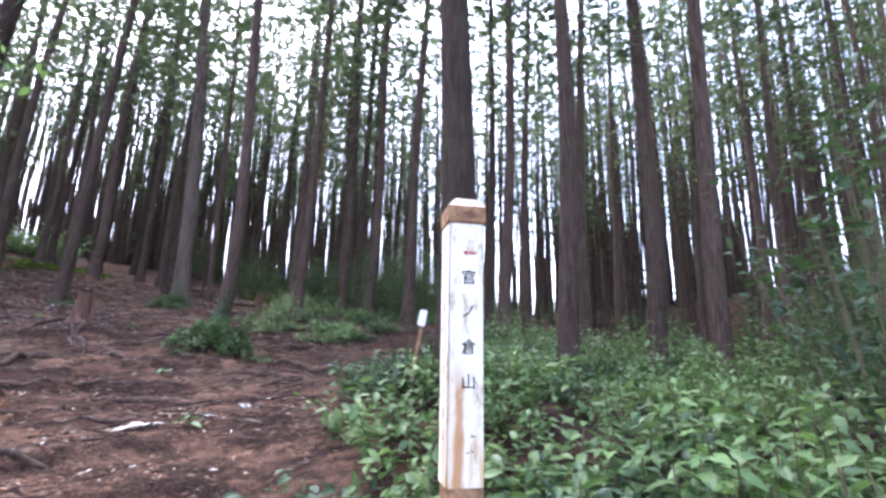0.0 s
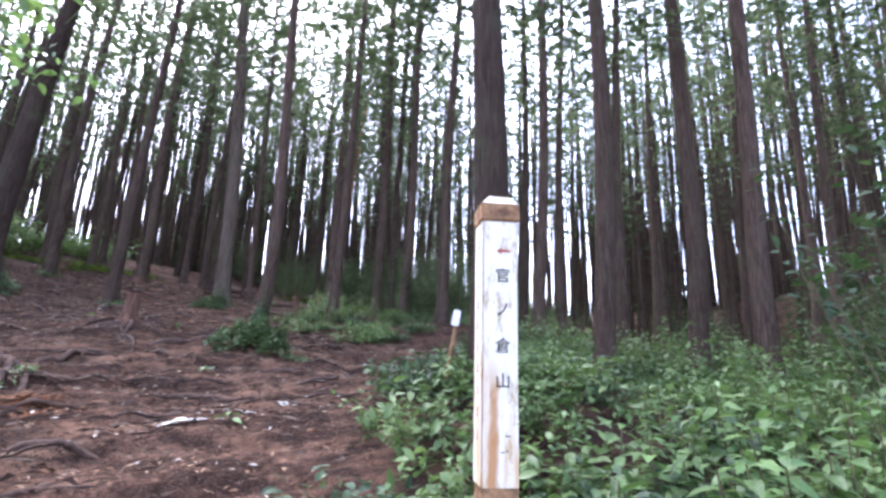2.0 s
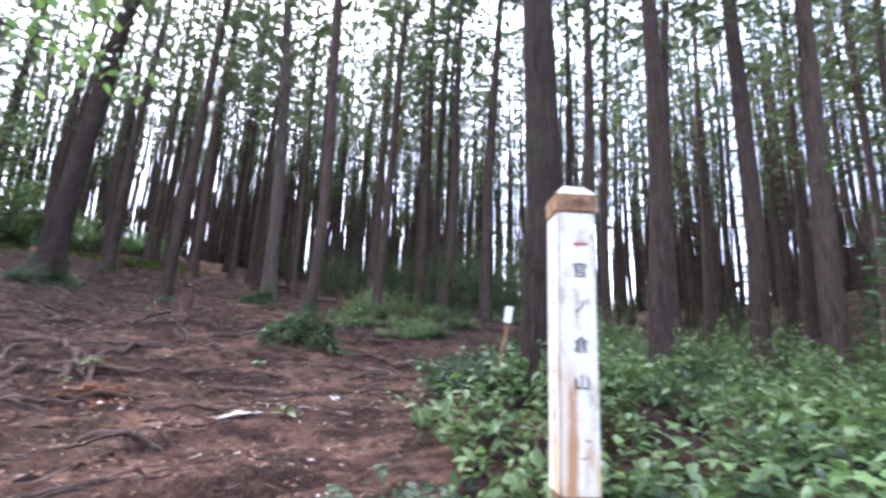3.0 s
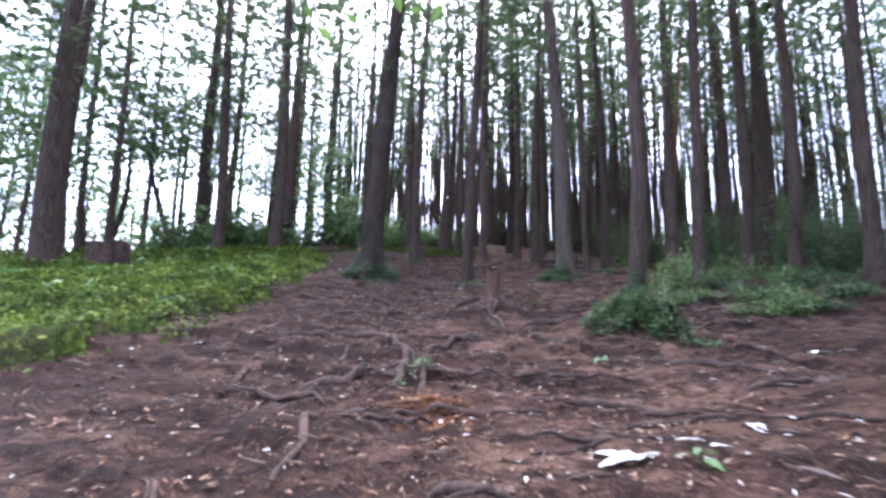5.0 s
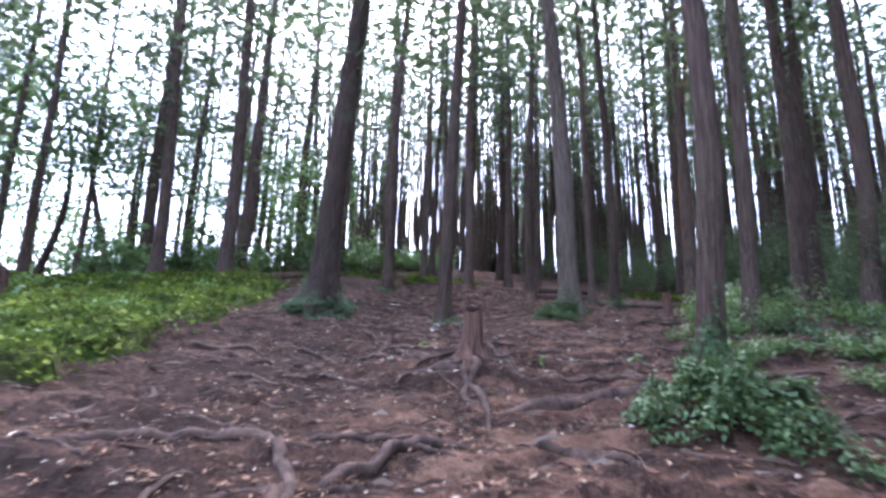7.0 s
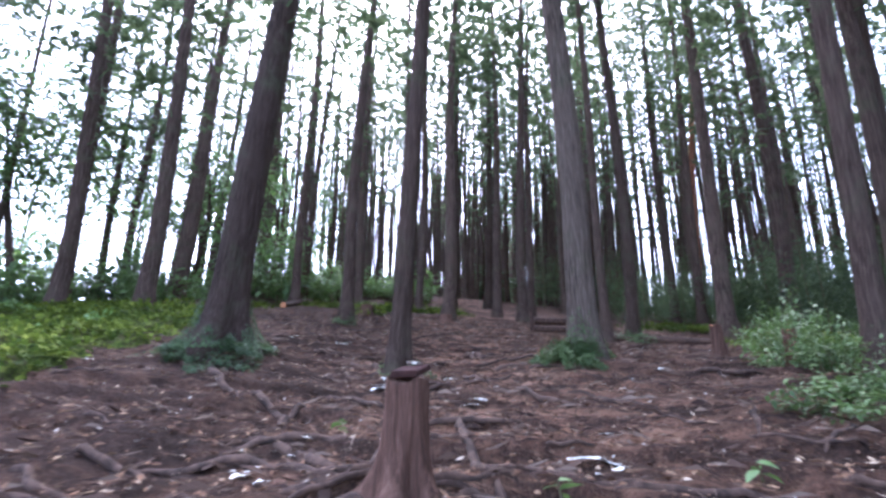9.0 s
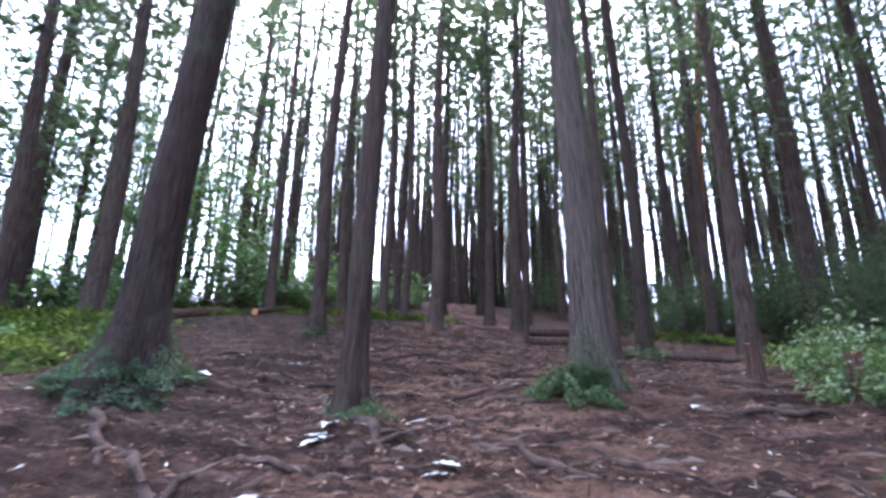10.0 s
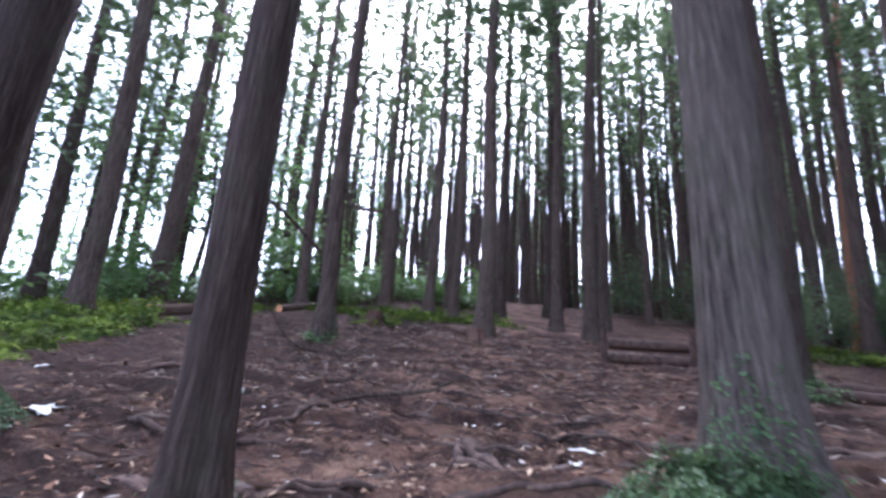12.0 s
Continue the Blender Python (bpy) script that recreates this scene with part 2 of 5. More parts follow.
def spray(verts, faces, p, d, size, width, up):
    """One flat leaf spray: a pointed, slightly folded blade."""
    d = d.normalized()
    side = d.cross(up)
    if side.length < 1e-3:
        side = Vector((1, 0, 0))
    side = side.normalized() * width
    n = len(verts)
    drop = up * size * 0.08
    verts += [tuple(p), tuple(p + d * size * 0.45 + side - drop), tuple(p + d * size), tuple(p + d * size * 0.45 - side - drop)]
    faces.append((n, n + 1, n + 2, n + 3))


def crown_mesh(name, height, low, reach, branches, per, seed, size=0.3):
    """Branches with drooping sprays of small needles-like blades; gaps between the whorls."""
    r0 = random.Random(seed)
    verts, faces = [], []
    for i in range(branches):
        t = (i + r0.random()) / branches
        z = low + (height - low) * t ** 0.85
        a = r0.uniform(0, 6.283)
        length = reach * (1 - 0.7 * t) * r0.uniform(0.4, 1.2)
        out = Vector((math.cos(a), math.sin(a), r0.uniform(-0.1, 0.35)))
        base = Vector((0, 0, z))
        n = len(verts)
        tip = base + out * length
        w = Vector((-out.y, out.x, 0)) * 0.02
        verts += [tuple(base + w), tuple(base - w), tuple(tip)]
        faces.append((n, n + 1, n + 2))
        for k in range(max(per // 8, 2)):
            s = 0.2 + 0.85 * ((k + r0.random()) / max(per // 8, 2)) ** 0.8
            p = base + out * (length * s) + Vector((r0.gauss(0, 0.12), r0.gauss(0, 0.12), r0.gauss(-0.06, 0.1))) * (0.5 + length * 0.3)
            lead = a + r0.choice((-1, 1)) * r0.uniform(0.2, 1.2)
            up = Vector((r0.gauss(0, 0.3), r0.gauss(0, 0.3), 1)).normalized()
            droop = r0.uniform(-0.55, 0.1)
            for q in range(6):
                turn = lead + (q - 2.5) * 0.36 + r0.gauss(0, 0.12)
                d = Vector((math.cos(turn), math.sin(turn), droop + r0.gauss(0, 0.16)))
                sz = size * r0.uniform(0.65, 1.4)
                spray(verts, faces, p, d, sz, sz * r0.uniform(0.11, 0.19), up)
    me = bpy.data.meshes.new(name)
    me.from_pydata(verts, [], faces)
    return me


def dead_branch(seed):
    """One thin bare, bent snag growing out along +x."""
    r0 = random.Random(seed)
    verts, faces, n, length = [], [], 5, r0.uniform(0.5, 1.5)
    for i in range(n + 1):
        t = i / n
        c = Vector((length * t, 0.12 * length * math.sin(2.2 * t + seed), length * (0.28 * t * t + 0.05 * math.sin(5 * t + seed))))
        w = 0.018 * (1 - 0.85 * t)
        for j in range(4):
            verts.append((c.x, c.y + w * math.cos(j * 1.571), c.z + w * math.sin(j * 1.571)))
    for i in range(n):
        for j in range(4):
            k = (j + 1) % 4
            faces.append((i * 4 + j, i * 4 + k, (i + 1) * 4 + k, (i + 1) * 4 + j))
    me = bpy.data.meshes.new("dead_branch")
    me.from_pydata(verts, [], faces)
    return me


TALL = 17.0
TRUNKS = [trunk_mesh("trunk", TALL, 0.15, 14, 16, 0.55, 10 + i) for i in range(6)]
CROWNS = [crown_mesh("crown", TALL + 1.2, 5.3 + 0.6 * (i % 3), 3.2, 86, 66, 30 + i, 0.18) for i in range(6)]
FAR_CROWNS = [crown_mesh("crown", TALL + 1.2, 4.4 + 0.8 * (i % 3), 3.2, 56, 40, 60 + i, 0.23) for i in range(5)]
LOW_CROWNS = [crown_mesh("crown", TALL + 1.2, 1.8 + 0.9 * i, 2.6, 60, 30, 75 + i, 0.26) for i in range(4)]
LEFT_CROWNS = [crown_mesh("crown", TALL + 1.2, 3.0 + 0.7 * i, 3.3, 74, 64, 85 + i, 0.25) for i in range(4)]
SNAGS = [dead_branch(90 + i) for i in range(6)]
for me in TRUNKS:
    me.materials.append(BARK)
for me in CROWNS + FAR_CROWNS + LOW_CROWNS + LEFT_CROWNS:
    me.materials.append(NEEDLES)
for me in SNAGS:
    me.materials.append(BARK)


def mesh_part(name, me, parent, label=""):
    ob = new(name, me)
    ob.parent = parent
    if label:
        ob["label"] = label
    return ob


def conifer(x, y, dia, lean_x, lean_y, seed, far=False, trunk=None, label="tall straight conifer with brown bark and bare lower trunk", group="plantation conifers"):
    r0 = random.Random(seed)
    tree = new("conifer_tree")
    tagged(tree, label, "tree", group)
    tree.matrix_world = Matrix.Translation((x, y, ground_z(x, y))) @ pose(0, 0, 0, -lean_y, lean_x, 0)
    w = dia / 0.30
    h = r0.uniform(0.9, 1.12)
    turn = pose(0, 0, 0, 0, 0, r0.uniform(0, 360))
    body = mesh_part("trunk", trunk or r0.choice(TRUNKS), tree)
    if trunk is None:
        body.matrix_local = turn @ Matrix.Diagonal((w, w, h, 1))
    crown = mesh_part("crown", r0.choice({"far": FAR_CROWNS, "low": LOW_CROWNS, "left": LEFT_CROWNS}.get(far, CROWNS)), tree, "dark green needle foliage")
    crown.matrix_local = pose(0, 0, 0, 0, 0, r0.uniform(0, 360)) @ Matrix.Diagonal((1, 1, h, 1))
    if far in (False, "left"):
        for k in range(6):
            z = r0.uniform(2.0, 7.5)
            snag = mesh_part("dead_branch", r0.choice(SNAGS), body)
            snag.matrix_local = body.matrix_local.inverted() @ Matrix.Translation((0, 0, z)) @ pose(0, 0, 0, 0, r0.uniform(-15, 20), r0.uniform(0, 360)) @ Matrix.Translation((dia * 0.33, 0, 0))
    return tree


# x, y, diameter, lean to +x and to +y in degrees
TREES_RIGHT = (
    (1.05, 9.34, 0.30, 0.5, 0), (2.40, 11.5, 0.33, 1.0, 0), (3.3, 10.9, 0.33, 1.2, 0), (1.18, 15.76, 0.30, 1.5, 0),
    (-0.68, 13.93, 0.30, 1.5, 0), (-1.57, 16.5, 0.25, 0.8, 0), (-0.59, 17.4, 0.28, 1.2, 0), (-3.23, 14.24, 0.30, 1.6, 0),
    (-6.06, 15.86, 0.28, 0.6, 0), (-6.07, 16.82, 0.26, 1.2, 0), (-5.8, 13.05, 0.24, 2.2, 0.5), (2.13, 21.9, 0.28, 2.0, 0),
    (5.0, 21.15, 0.28, 1.0, 0), (5.79, 17.64, 0.28, 1.5, 0), (6.43, 18.0, 0.28, 2.0, 0), (7.7, 20.3, 0.28, 2.6, 0),
)
TREES_AHEAD = (
    (-15.31, 11.86, 0.30, 1.2, 1.6), (-15.75, 15.24, 0.35, 0.8, 1.0), (-14.84, 17.35, 0.30, 0.8, 1.0), (-10.25, 15.83, 0.24, -0.3, -0.4),
    (-9.68, 18.64, 0.37, 0.5, 0.7), (-10.17, 14.85, 0.18, -0.5, -0.6), (-9.42, 21.78, 0.45, 0.2, 0.2), (-13.08, 14.6 + 8, 0.28, 0, 0),
    (-19.6, 15.9, 0.28, 0.6, 0.8), (-18.83, 16.25, 0.26, 0.8, 1.0), (-16.4, 17.78, 0.26, 0.3, 0.3), (-21.31, 12.73, 0.32, 0.4, 0.5),
    (-24.68, 16.53, 0.30, 1.6, 2.2), (-21.44, 17.55, 0.30, 1.0, 1.6), (-19.2, 18.04, 0.28, 0.9, 1.2), (-16.7, 19.6, 0.28, 1.0, 1.4),
    (-7.54, 20.6, 0.35, 0.8, 1.2), (-11.98, 22.2, 0.28, 0.8, 1.0), (-4.83, 15.16, 0.28, 1.2, 1.6),
)
TREES_LEFT = (
    (-24.49, 6.13, 0.52, 0, 0.2), (-19.0, 7.97, 0.46, 0.2, 0.3), (-22.17, 9.08, 0.56, 1.4, 2.4), (-27.8, 13.43, 0.60, 0, 0),
    (-14.44, 1.66, 0.50, -0.2, -0.6), (-16.85, 1.71, 0.40, 0.2, 0.4), (-24.04, 1.89, 0.28, 0, -1), (-21.86, 2.85, 0.28, 0, -0.6),
    (-20.07, 6.2, 0.42, 0, -0.8), (-30.6, 7.3, 0.38, 0, -0.6), (-28.0, 8.06, 0.38, 0, 0),
)
TREES = TREES_RIGHT + TREES_AHEAD + TREES_LEFT
for i, (x, y, dia, lx, ly) in enumerate(TREES):
    conifer(x, y, dia, lx, ly, 100 + i, far="left" if i >= len(TREES) - len(TREES_LEFT) else False)


def own_trunk(seed, radius, flare, mat, bend=0.1):
    me = trunk_mesh("trunk", TALL, radius, 40, 60, flare, seed, bend)
    me.materials.append(mat)
    return me


conifer(-11.41, 8.27, 0.5, 2.2, 3.2, 201, trunk=own_trunk(301, 0.25, 1.15, BARK_DARK), label="thick leaning conifer with dark bark and an ivy-covered foot")
conifer(-9.52, 9.84, 0.22, 1.5, 2.2, 202, trunk=own_trunk(302, 0.12, 0.7, BARK), label="slender brown-barked conifer with spreading roots")
conifer(-8.49, 12.03, 0.30, -1.5, -2.0, 203, trunk=own_trunk(303, 0.19, 0.6, BARK_GREY), label="grey-barked conifer with ivy round its foot")
conifer(-4.22, 8.6, 0.21, 1.2, 0.3, 204, trunk=own_trunk(304, 0.1, 0.4, BARK, 0.2), label="dark slender conifer with a leafy mound at its foot")
conifer(0.12, 6.8, 0.40, -0.5, 0, 205, trunk=own_trunk(305, 0.19, 0.35, BARK_DARK), label="thick brown conifer standing behind the signpost")
conifer(-12.99, 24.1, 0.30, 3.0, 3.5, 206, trunk=own_trunk(306, 0.15, 0.3, BARK_ORANGE), label="conifer with peeled orange bark")

EYES = ((1.46, 2.0), (-1.2, 3.7), (-4.3, 6.6), (-7.1, 9.7))
placed = [(t[0], t[1]) for t in TREES] + [(-11.4, 8.3), (-9.6, 9.9), (-8.5, 12.0), (-4.22, 8.6), (0.15, 7.0), (-13, 24.1)]
tries = made = 0
while tries < 6000 and made < 235:
    tries += 1
    a, r = rng.uniform(0, 6.283), 15 + 26 * rng.random() ** 1.1
    x, y = -6 + r * math.cos(a), 10 + r * math.sin(a)
    if min(math.hypot(x - ex, y - ey) for ex, ey in EYES) < 16 or min(math.hypot(x - px, y - py) for px, py in placed) < 1.9:
        continue
    left = y < 8 and x < 0
    if left and rng.random() < 0.8:
        continue
    if y < 2 and x > -16:
        continue
    placed.append((x, y))
    made += 1
    conifer(x, y, rng.uniform(0.2, 0.31), rng.gauss(0.4, 0.8), rng.gauss(0.4, 0.8), 1000 + tries, far="left" if left else "low" if r > 27 and tries % 4 == 0 else "far")


def far_woods():
    """The rows of the plantation further off, with low dark understorey, as one mesh."""
    r0 = np.random.RandomState(5)

    def template(me):
        co = np.empty(len(me.vertices) * 3)
        me.vertices.foreach_get("co", co)
        return co.reshape(-1, 3), [tuple(q.vertices) for q in me.polygons]

    crowns = [template(crown_mesh("far_crown", TALL + 2, 4.0 + i, 2.9, 46, 18, 700 + i, 0.36)) for i in range(3)]
    bushes = [template(crown_mesh("far_bush", 3.2, 0.1, 1.7, 34, 12, 720 + i, 0.42)) for i in range(3)]
    trunk = template(trunk_mesh("far_trunk", TALL, 0.13, 6, 7, 0.4, 730, 0.2))
    groups = {"far_trunks": ([], [], BARK), "far_crowns": ([], [], NEEDLES)}
    base = new("far_woods")
    tagged(base, "distant rows of plantation conifers with dark understorey", "woods", kind="stuff")

    def put(key, tpl, x, y, s, h):
        vs, fs, _ = groups[key]
        n = sum(len(v) for v in vs)
        a = r0.uniform(0, 6.28)
        c, d = math.cos(a), math.sin(a)
        v = tpl[0] * (s, s, h)
        vs.append(np.stack([v[:, 0] * c - v[:, 1] * d + x, v[:, 0] * d + v[:, 1] * c + y, v[:, 2] + ground_z(x, y)], 1))
        fs.extend(tuple(i + n for i in q) for q in tpl[1])

    for i in range(560):
        a, r = radians(r0.uniform(2, 166) if i % 3 else r0.uniform(122, 160)), r0.uniform(26, 84)
        x, y = -6 + r * math.cos(a), 10 + r * math.sin(a)
        put("far_trunks", trunk, x, y, r0.uniform(0.8, 1.25), r0.uniform(0.9, 1.15))
        if i % 4 == 0:
            put("far_crowns", crowns[i % 3], x, y, 1.0, r0.uniform(0.9, 1.15))
    for i in range(170):
        a, r = radians(r0.uniform(48, 119)), r0.uniform(20, 70)
        x, y = -6 + r * math.cos(a), 10 + r * math.sin(a)
        put("far_trunks", trunk, x, y, r0.uniform(0.7, 1.1), r0.uniform(0.9, 1.15))
        if i % 2:
            put("far_crowns", crowns[i % 3], x, y, 1.0, r0.uniform(0.9, 1.15))
    # denser stands: uphill, along the crest, and behind the bed of plants
    for cx, cy, a0, a1, near, far, n in ((-6, 10, 106, 148, 20, 62, 170), (-6, 10, 140, 170, 17, 52, 55), (1.5, 2, 60, 92, 21, 56, 150)):
        for i in range(n):
            a, r = radians(r0.uniform(a0, a1)), r0.uniform(near, far)
            x, y = cx + r * math.cos(a), cy + r * math.sin(a)
            put("far_trunks", trunk, x, y, r0.uniform(0.6, 1.0), r0.uniform(0.9, 1.15))
            if i % 5 == 0 and cx < 0:
                put("far_crowns", crowns[i % 3], x, y, 1.0, r0.uniform(0.95, 1.2))
    for i in range(80):
        a, r = radians(r0.uniform(22, 162)), r0.uniform(26, 60)
        put("far_crowns", bushes[i % 3], -6 + r * math.cos(a), 10 + r * math.sin(a), r0.uniform(0.8, 1.6), r0.uniform(0.3, 0.9))
    for key, (vs, fs, mat) in groups.items():
        ob = link_mesh(key, np.concatenate(vs).tolist(), fs, mat, base)
        tagged(ob, kind="stuff")


far_woods()


# ---- signpost ----
def simple(name, col, rough=0.8, spots=None, scale=8.0):
    m, nt, b = material(name, rough, 0.2)
    c2 = spots or tuple(v * 0.75 for v in col)
    nt.links.new(ramp(nt, noise_tex(nt, scale, 5, 0.65), [(0.35, c2), (0.62, col)]), b.inputs["Base Color"])
    bump(nt, b, noise_tex(nt, scale * 4, 4, 0.6), 0.4, 0.01)
    return m


# pale wood of the cap top; on the chamfer its paleness stands for sky light
PALE_WOOD = simple("pale_weathered_skylit_wood", (0.74, 0.68, 0.54), 0.9, (0.45, 0.38, 0.26), 20)
POST_BROWN = simple("stained_post_wood", (0.34, 0.20, 0.095), 0.9, (0.10, 0.055, 0.032), 18)
STUMP_WOOD = bark_material("stump_wood", (0.024, 0.014, 0.01), (0.11, 0.06, 0.04), (0.25, 0.15, 0.105))
DARK_WOOD = simple("dark_wet_wood", (0.085, 0.05, 0.032), 0.8, (0.03, 0.018, 0.012), 12)
CUT_WOOD = simple("cut_wood", (0.55, 0.25, 0.11), 0.8, (0.36, 0.15, 0.06), 18)
BOARD = simple("reddish_board", (0.06, 0.026, 0.02), 1.0, (0.032, 0.016, 0.012), 12)
ROOT = simple("root_bark", (0.095, 0.060, 0.041), 0.95, (0.022, 0.015, 0.011), 9)
PALE_LEAF = simple("pale_dry_leaf", (0.66, 0.66, 0.58), 0.85, (0.40, 0.39, 0.32), 16)
INK = simple("black_ink", (0.02, 0.017, 0.014), 1.0)
FADED_INK = simple("faded_ink", (0.20, 0.15, 0.13), 0.7, (0.42, 0.36, 0.3), 60)
RED_INK = simple("red_paint", (0.36, 0.06, 0.045), 0.6)
TAG = simple("white_tag", (0.78, 0.78, 0.76), 0.6)
RUST = simple("orange_needle_litter", (0.28, 0.11, 0.03), 0.9, (0.13, 0.06, 0.03), 30)


def post_paint():
    m, nt, b = material("peeling_white_paint", 0.6)
    run = noise_tex(nt, 5.0, 5, 0.6, (2.4, 2.4, 0.35))
    edge = noise_tex(nt, 22.0, 4, 0.7, (1.5, 1.5, 0.5))
    col = ramp(nt, edge, [(0.34, (0.42, 0.33, 0.2)), (0.49, (0.70, 0.67, 0.54))])
    sep = nt.nodes.new("ShaderNodeSeparateXYZ")
    nt.links.new(nt.nodes.new("ShaderNodeTexCoord").outputs["Generated"], sep.inputs[0])
    low = ramp(nt, sep.outputs["Z"], [(0.08, (0.8, 0.8, 0.8)), (0.6, (0.0, 0.0, 0.0))])
    mask = mix(nt, 1.0, ramp(nt, run, [(0.42, (0, 0, 0)), (0.56, (1, 1, 1))]), low, "MULTIPLY")
    col = mix(nt, mask, col, (0.52, 0.33, 0.14))
    # one long rusty run down the face, widening below
    wob = nt.nodes.new("ShaderNodeMath")
    wob.operation = "MULTIPLY_ADD"
    nt.links.new(noise_tex(nt, 14.0, 4, 0.6, (1.0, 1.0, 0.25)), wob.inputs[0])
    wob.inputs[1].default_value = 0.3
    nt.links.new(sep.outputs["X"], wob.inputs[2])
    run2 = ramp(nt, wob.outputs[0], [(0.26, (0, 0, 0)), (0.36, (1, 1, 1)), (0.52, (1, 1, 1)), (0.62, (0, 0, 0))])
    fall = ramp(nt, sep.outputs["Z"], [(0.06, (0.9, 0.9, 0.9)), (0.3, (0.8, 0.8, 0.8)), (0.46, (0, 0, 0))])
    nt.links.new(mix(nt, mix(nt, 1.0, run2, fall, "MULTIPLY"), col, (0.40, 0.19, 0.06)), b.inputs["Base Color"])
    bump(nt, b, edge, 0.25, 0.004)
    return m


def boxed(bm, sx, sy, sz, at=(0, 0, 0), bevel=0.0):
    r = bmesh.ops.create_cube(bm, size=1.0, matrix=Matrix.Translation(at) @ Matrix.Diagonal((sx, sy, sz, 1)))
    if bevel:
        es = list({e for v in r["verts"] for e in v.link_edges})
        bmesh.ops.bevel(bm, geom=es, offset=bevel, segments=2, affect="EDGES")
    return bm


def words(text, size, mat, parent, x, y, z):
    cu = bpy.data.curves.new("letters", "FONT")
    cu.body, cu.size, cu.align_x, cu.align_y, cu.extrude = text, size, "CENTER", "CENTER", 0.001
    tmp = new("letters", cu)
    bpy.context.view_layer.update()
    me = bpy.data.meshes.new_from_object(tmp.evaluated_get(bpy.context.evaluated_depsgraph_get()))
    bpy.data.objects.remove(tmp)
    me.materials.clear()
    me.materials.append(mat)
    ob = new("character", me)
    ob.parent = parent
    ob.matrix_local = pose(x, y, z, 90, 0, 0)
    return ob


def signpost(x, y, turn, top):
    base = ground_z(x, y)
    post = empty("signpost", x, y, base, "square wooden signpost with peeling white face and brown chamfered cap", "signpost", turn=turn)
    h, w = top - base, 0.140
    bm = boxed(bmesh.new(), w, w, h - 0.10 + 0.4, (0, 0, (h - 0.10 - 0.4) / 2), 0.008)
    part("shaft", bm, POST_BROWN, post)
    paint = post_paint()
    low, high = 1.583 - base, h - 0.115
    bm = boxed(bmesh.new(), w - 0.004, 0.006, high - low, (0, -w / 2 - 0.002, (high + low) / 2), 0.002)
    face = part("painted_face", bm, paint, post, "white painted face with brown rust-like runs")
    bm = boxed(bmesh.new(), 0.006, w - 0.006, high - low, (-w / 2 - 0.002, 0, (high + low) / 2), 0.002)
    side = part("painted_side", bm, paint, post, "white painted side with a column of small worn marks")
    bm = bmesh.new()
    boxed(bm, w + 0.02, w + 0.02, 0.075, (0, 0, h - 0.075), 0.006)
    part("cap", bm, POST_BROWN, post, "brown bare wood cap with dark stains")
    # sky light on the slanted faces is put into their pale colour
    bm = bmesh.new()
    bmesh.ops.create_cone(bm, cap_ends=True, segments=4, radius1=(w + 0.014) * 0.7071, radius2=(w - 0.045) * 0.7071, depth=0.034, matrix=Matrix.Translation((0, 0, h - 0.0205)) @ pose(0, 0, 0, 0, 0, 45))
    part("cap_chamfer", bm, PALE_WOOD, post, "chamfered edge coloured pale as if lit by the sky")
    bm = boxed(bmesh.new(), w * 0.66, w * 0.66, 0.008, (0, 0, h - 0.001), 0.003)
    part("cap_top", bm, PALE_WOOD, post, "pale weathered top")
    yf = -w / 2 - 0.0065
    for text, z in (("官", 2.361), ("ノ", 2.227), ("倉", 2.087), ("山", 1.956)):
        words(text, 0.062, INK, face, 0.008, yf, z - base)
    bm = boxed(bmesh.new(), 0.052, 0.002, 0.008, (0.012, yf, 2.465 - base))
    for s in (1, -1):
        n = [bm.verts.new((-0.014 + a * 0.018, yf - 0.001, 2.465 - base + s * b)) for a, b in ((0, 0), (1, 0.016), (1, 0.008))]
        bm.faces.new(n)
    part("arrow", bm, RED_INK, face, "dark red arrow")
    for i, (dx, z, wd) in enumerate(((0.026, 1.762, 0.02), (0.006, 1.705, 0.013), (0.024, 1.709, 0.009))):
        part("worn_mark", boxed(bmesh.new(), wd, 0.002, 0.004, (dx, yf, z - base)), INK, face)
    xs = -w / 2 - 0.0065
    for i in range(10):
        z = 2.50 - base - i * 0.082
        bm = bmesh.new()
        for dz, wd in ((0.014, 0.03), (0.0, 0.022), (-0.014, 0.034))[i % 2:]:
            boxed(bm, 0.002, wd, 0.005, (xs, -0.012 + 0.003 * (i % 3), z + dz))
        boxed(bm, 0.0024, 0.005, 0.036, (xs, -0.012 + 0.004 * (i % 2), z - 0.003))
        part("worn_character", bm, FADED_INK, side)
    return post


signpost(0.933, 4.02, 28.4, 2.702)


def tag_stake():
    x, y = -0.15, 6.62
    z = ground_z(x, y)
    st = empty("tag_stake", x, y, z, "leaning thin brown stake with a small white tag", "stake")
    st.matrix_world = Matrix.Translation((x - 0.12, y, z)) @ pose(0, 0, 0, 0, 10, 0)
    bm = boxed(bmesh.new(), 0.035, 0.03, 1.0, (0, 0, 0.3), 0.004)
    part("stake", bm, POST_BROWN, st)
    bm = boxed(bmesh.new(), 0.075, 0.012, 0.15, (0.0, -0.022, 0.72), 0.003)
    part("tag", bm, TAG, st, "white plastic tag")


tag_stake()


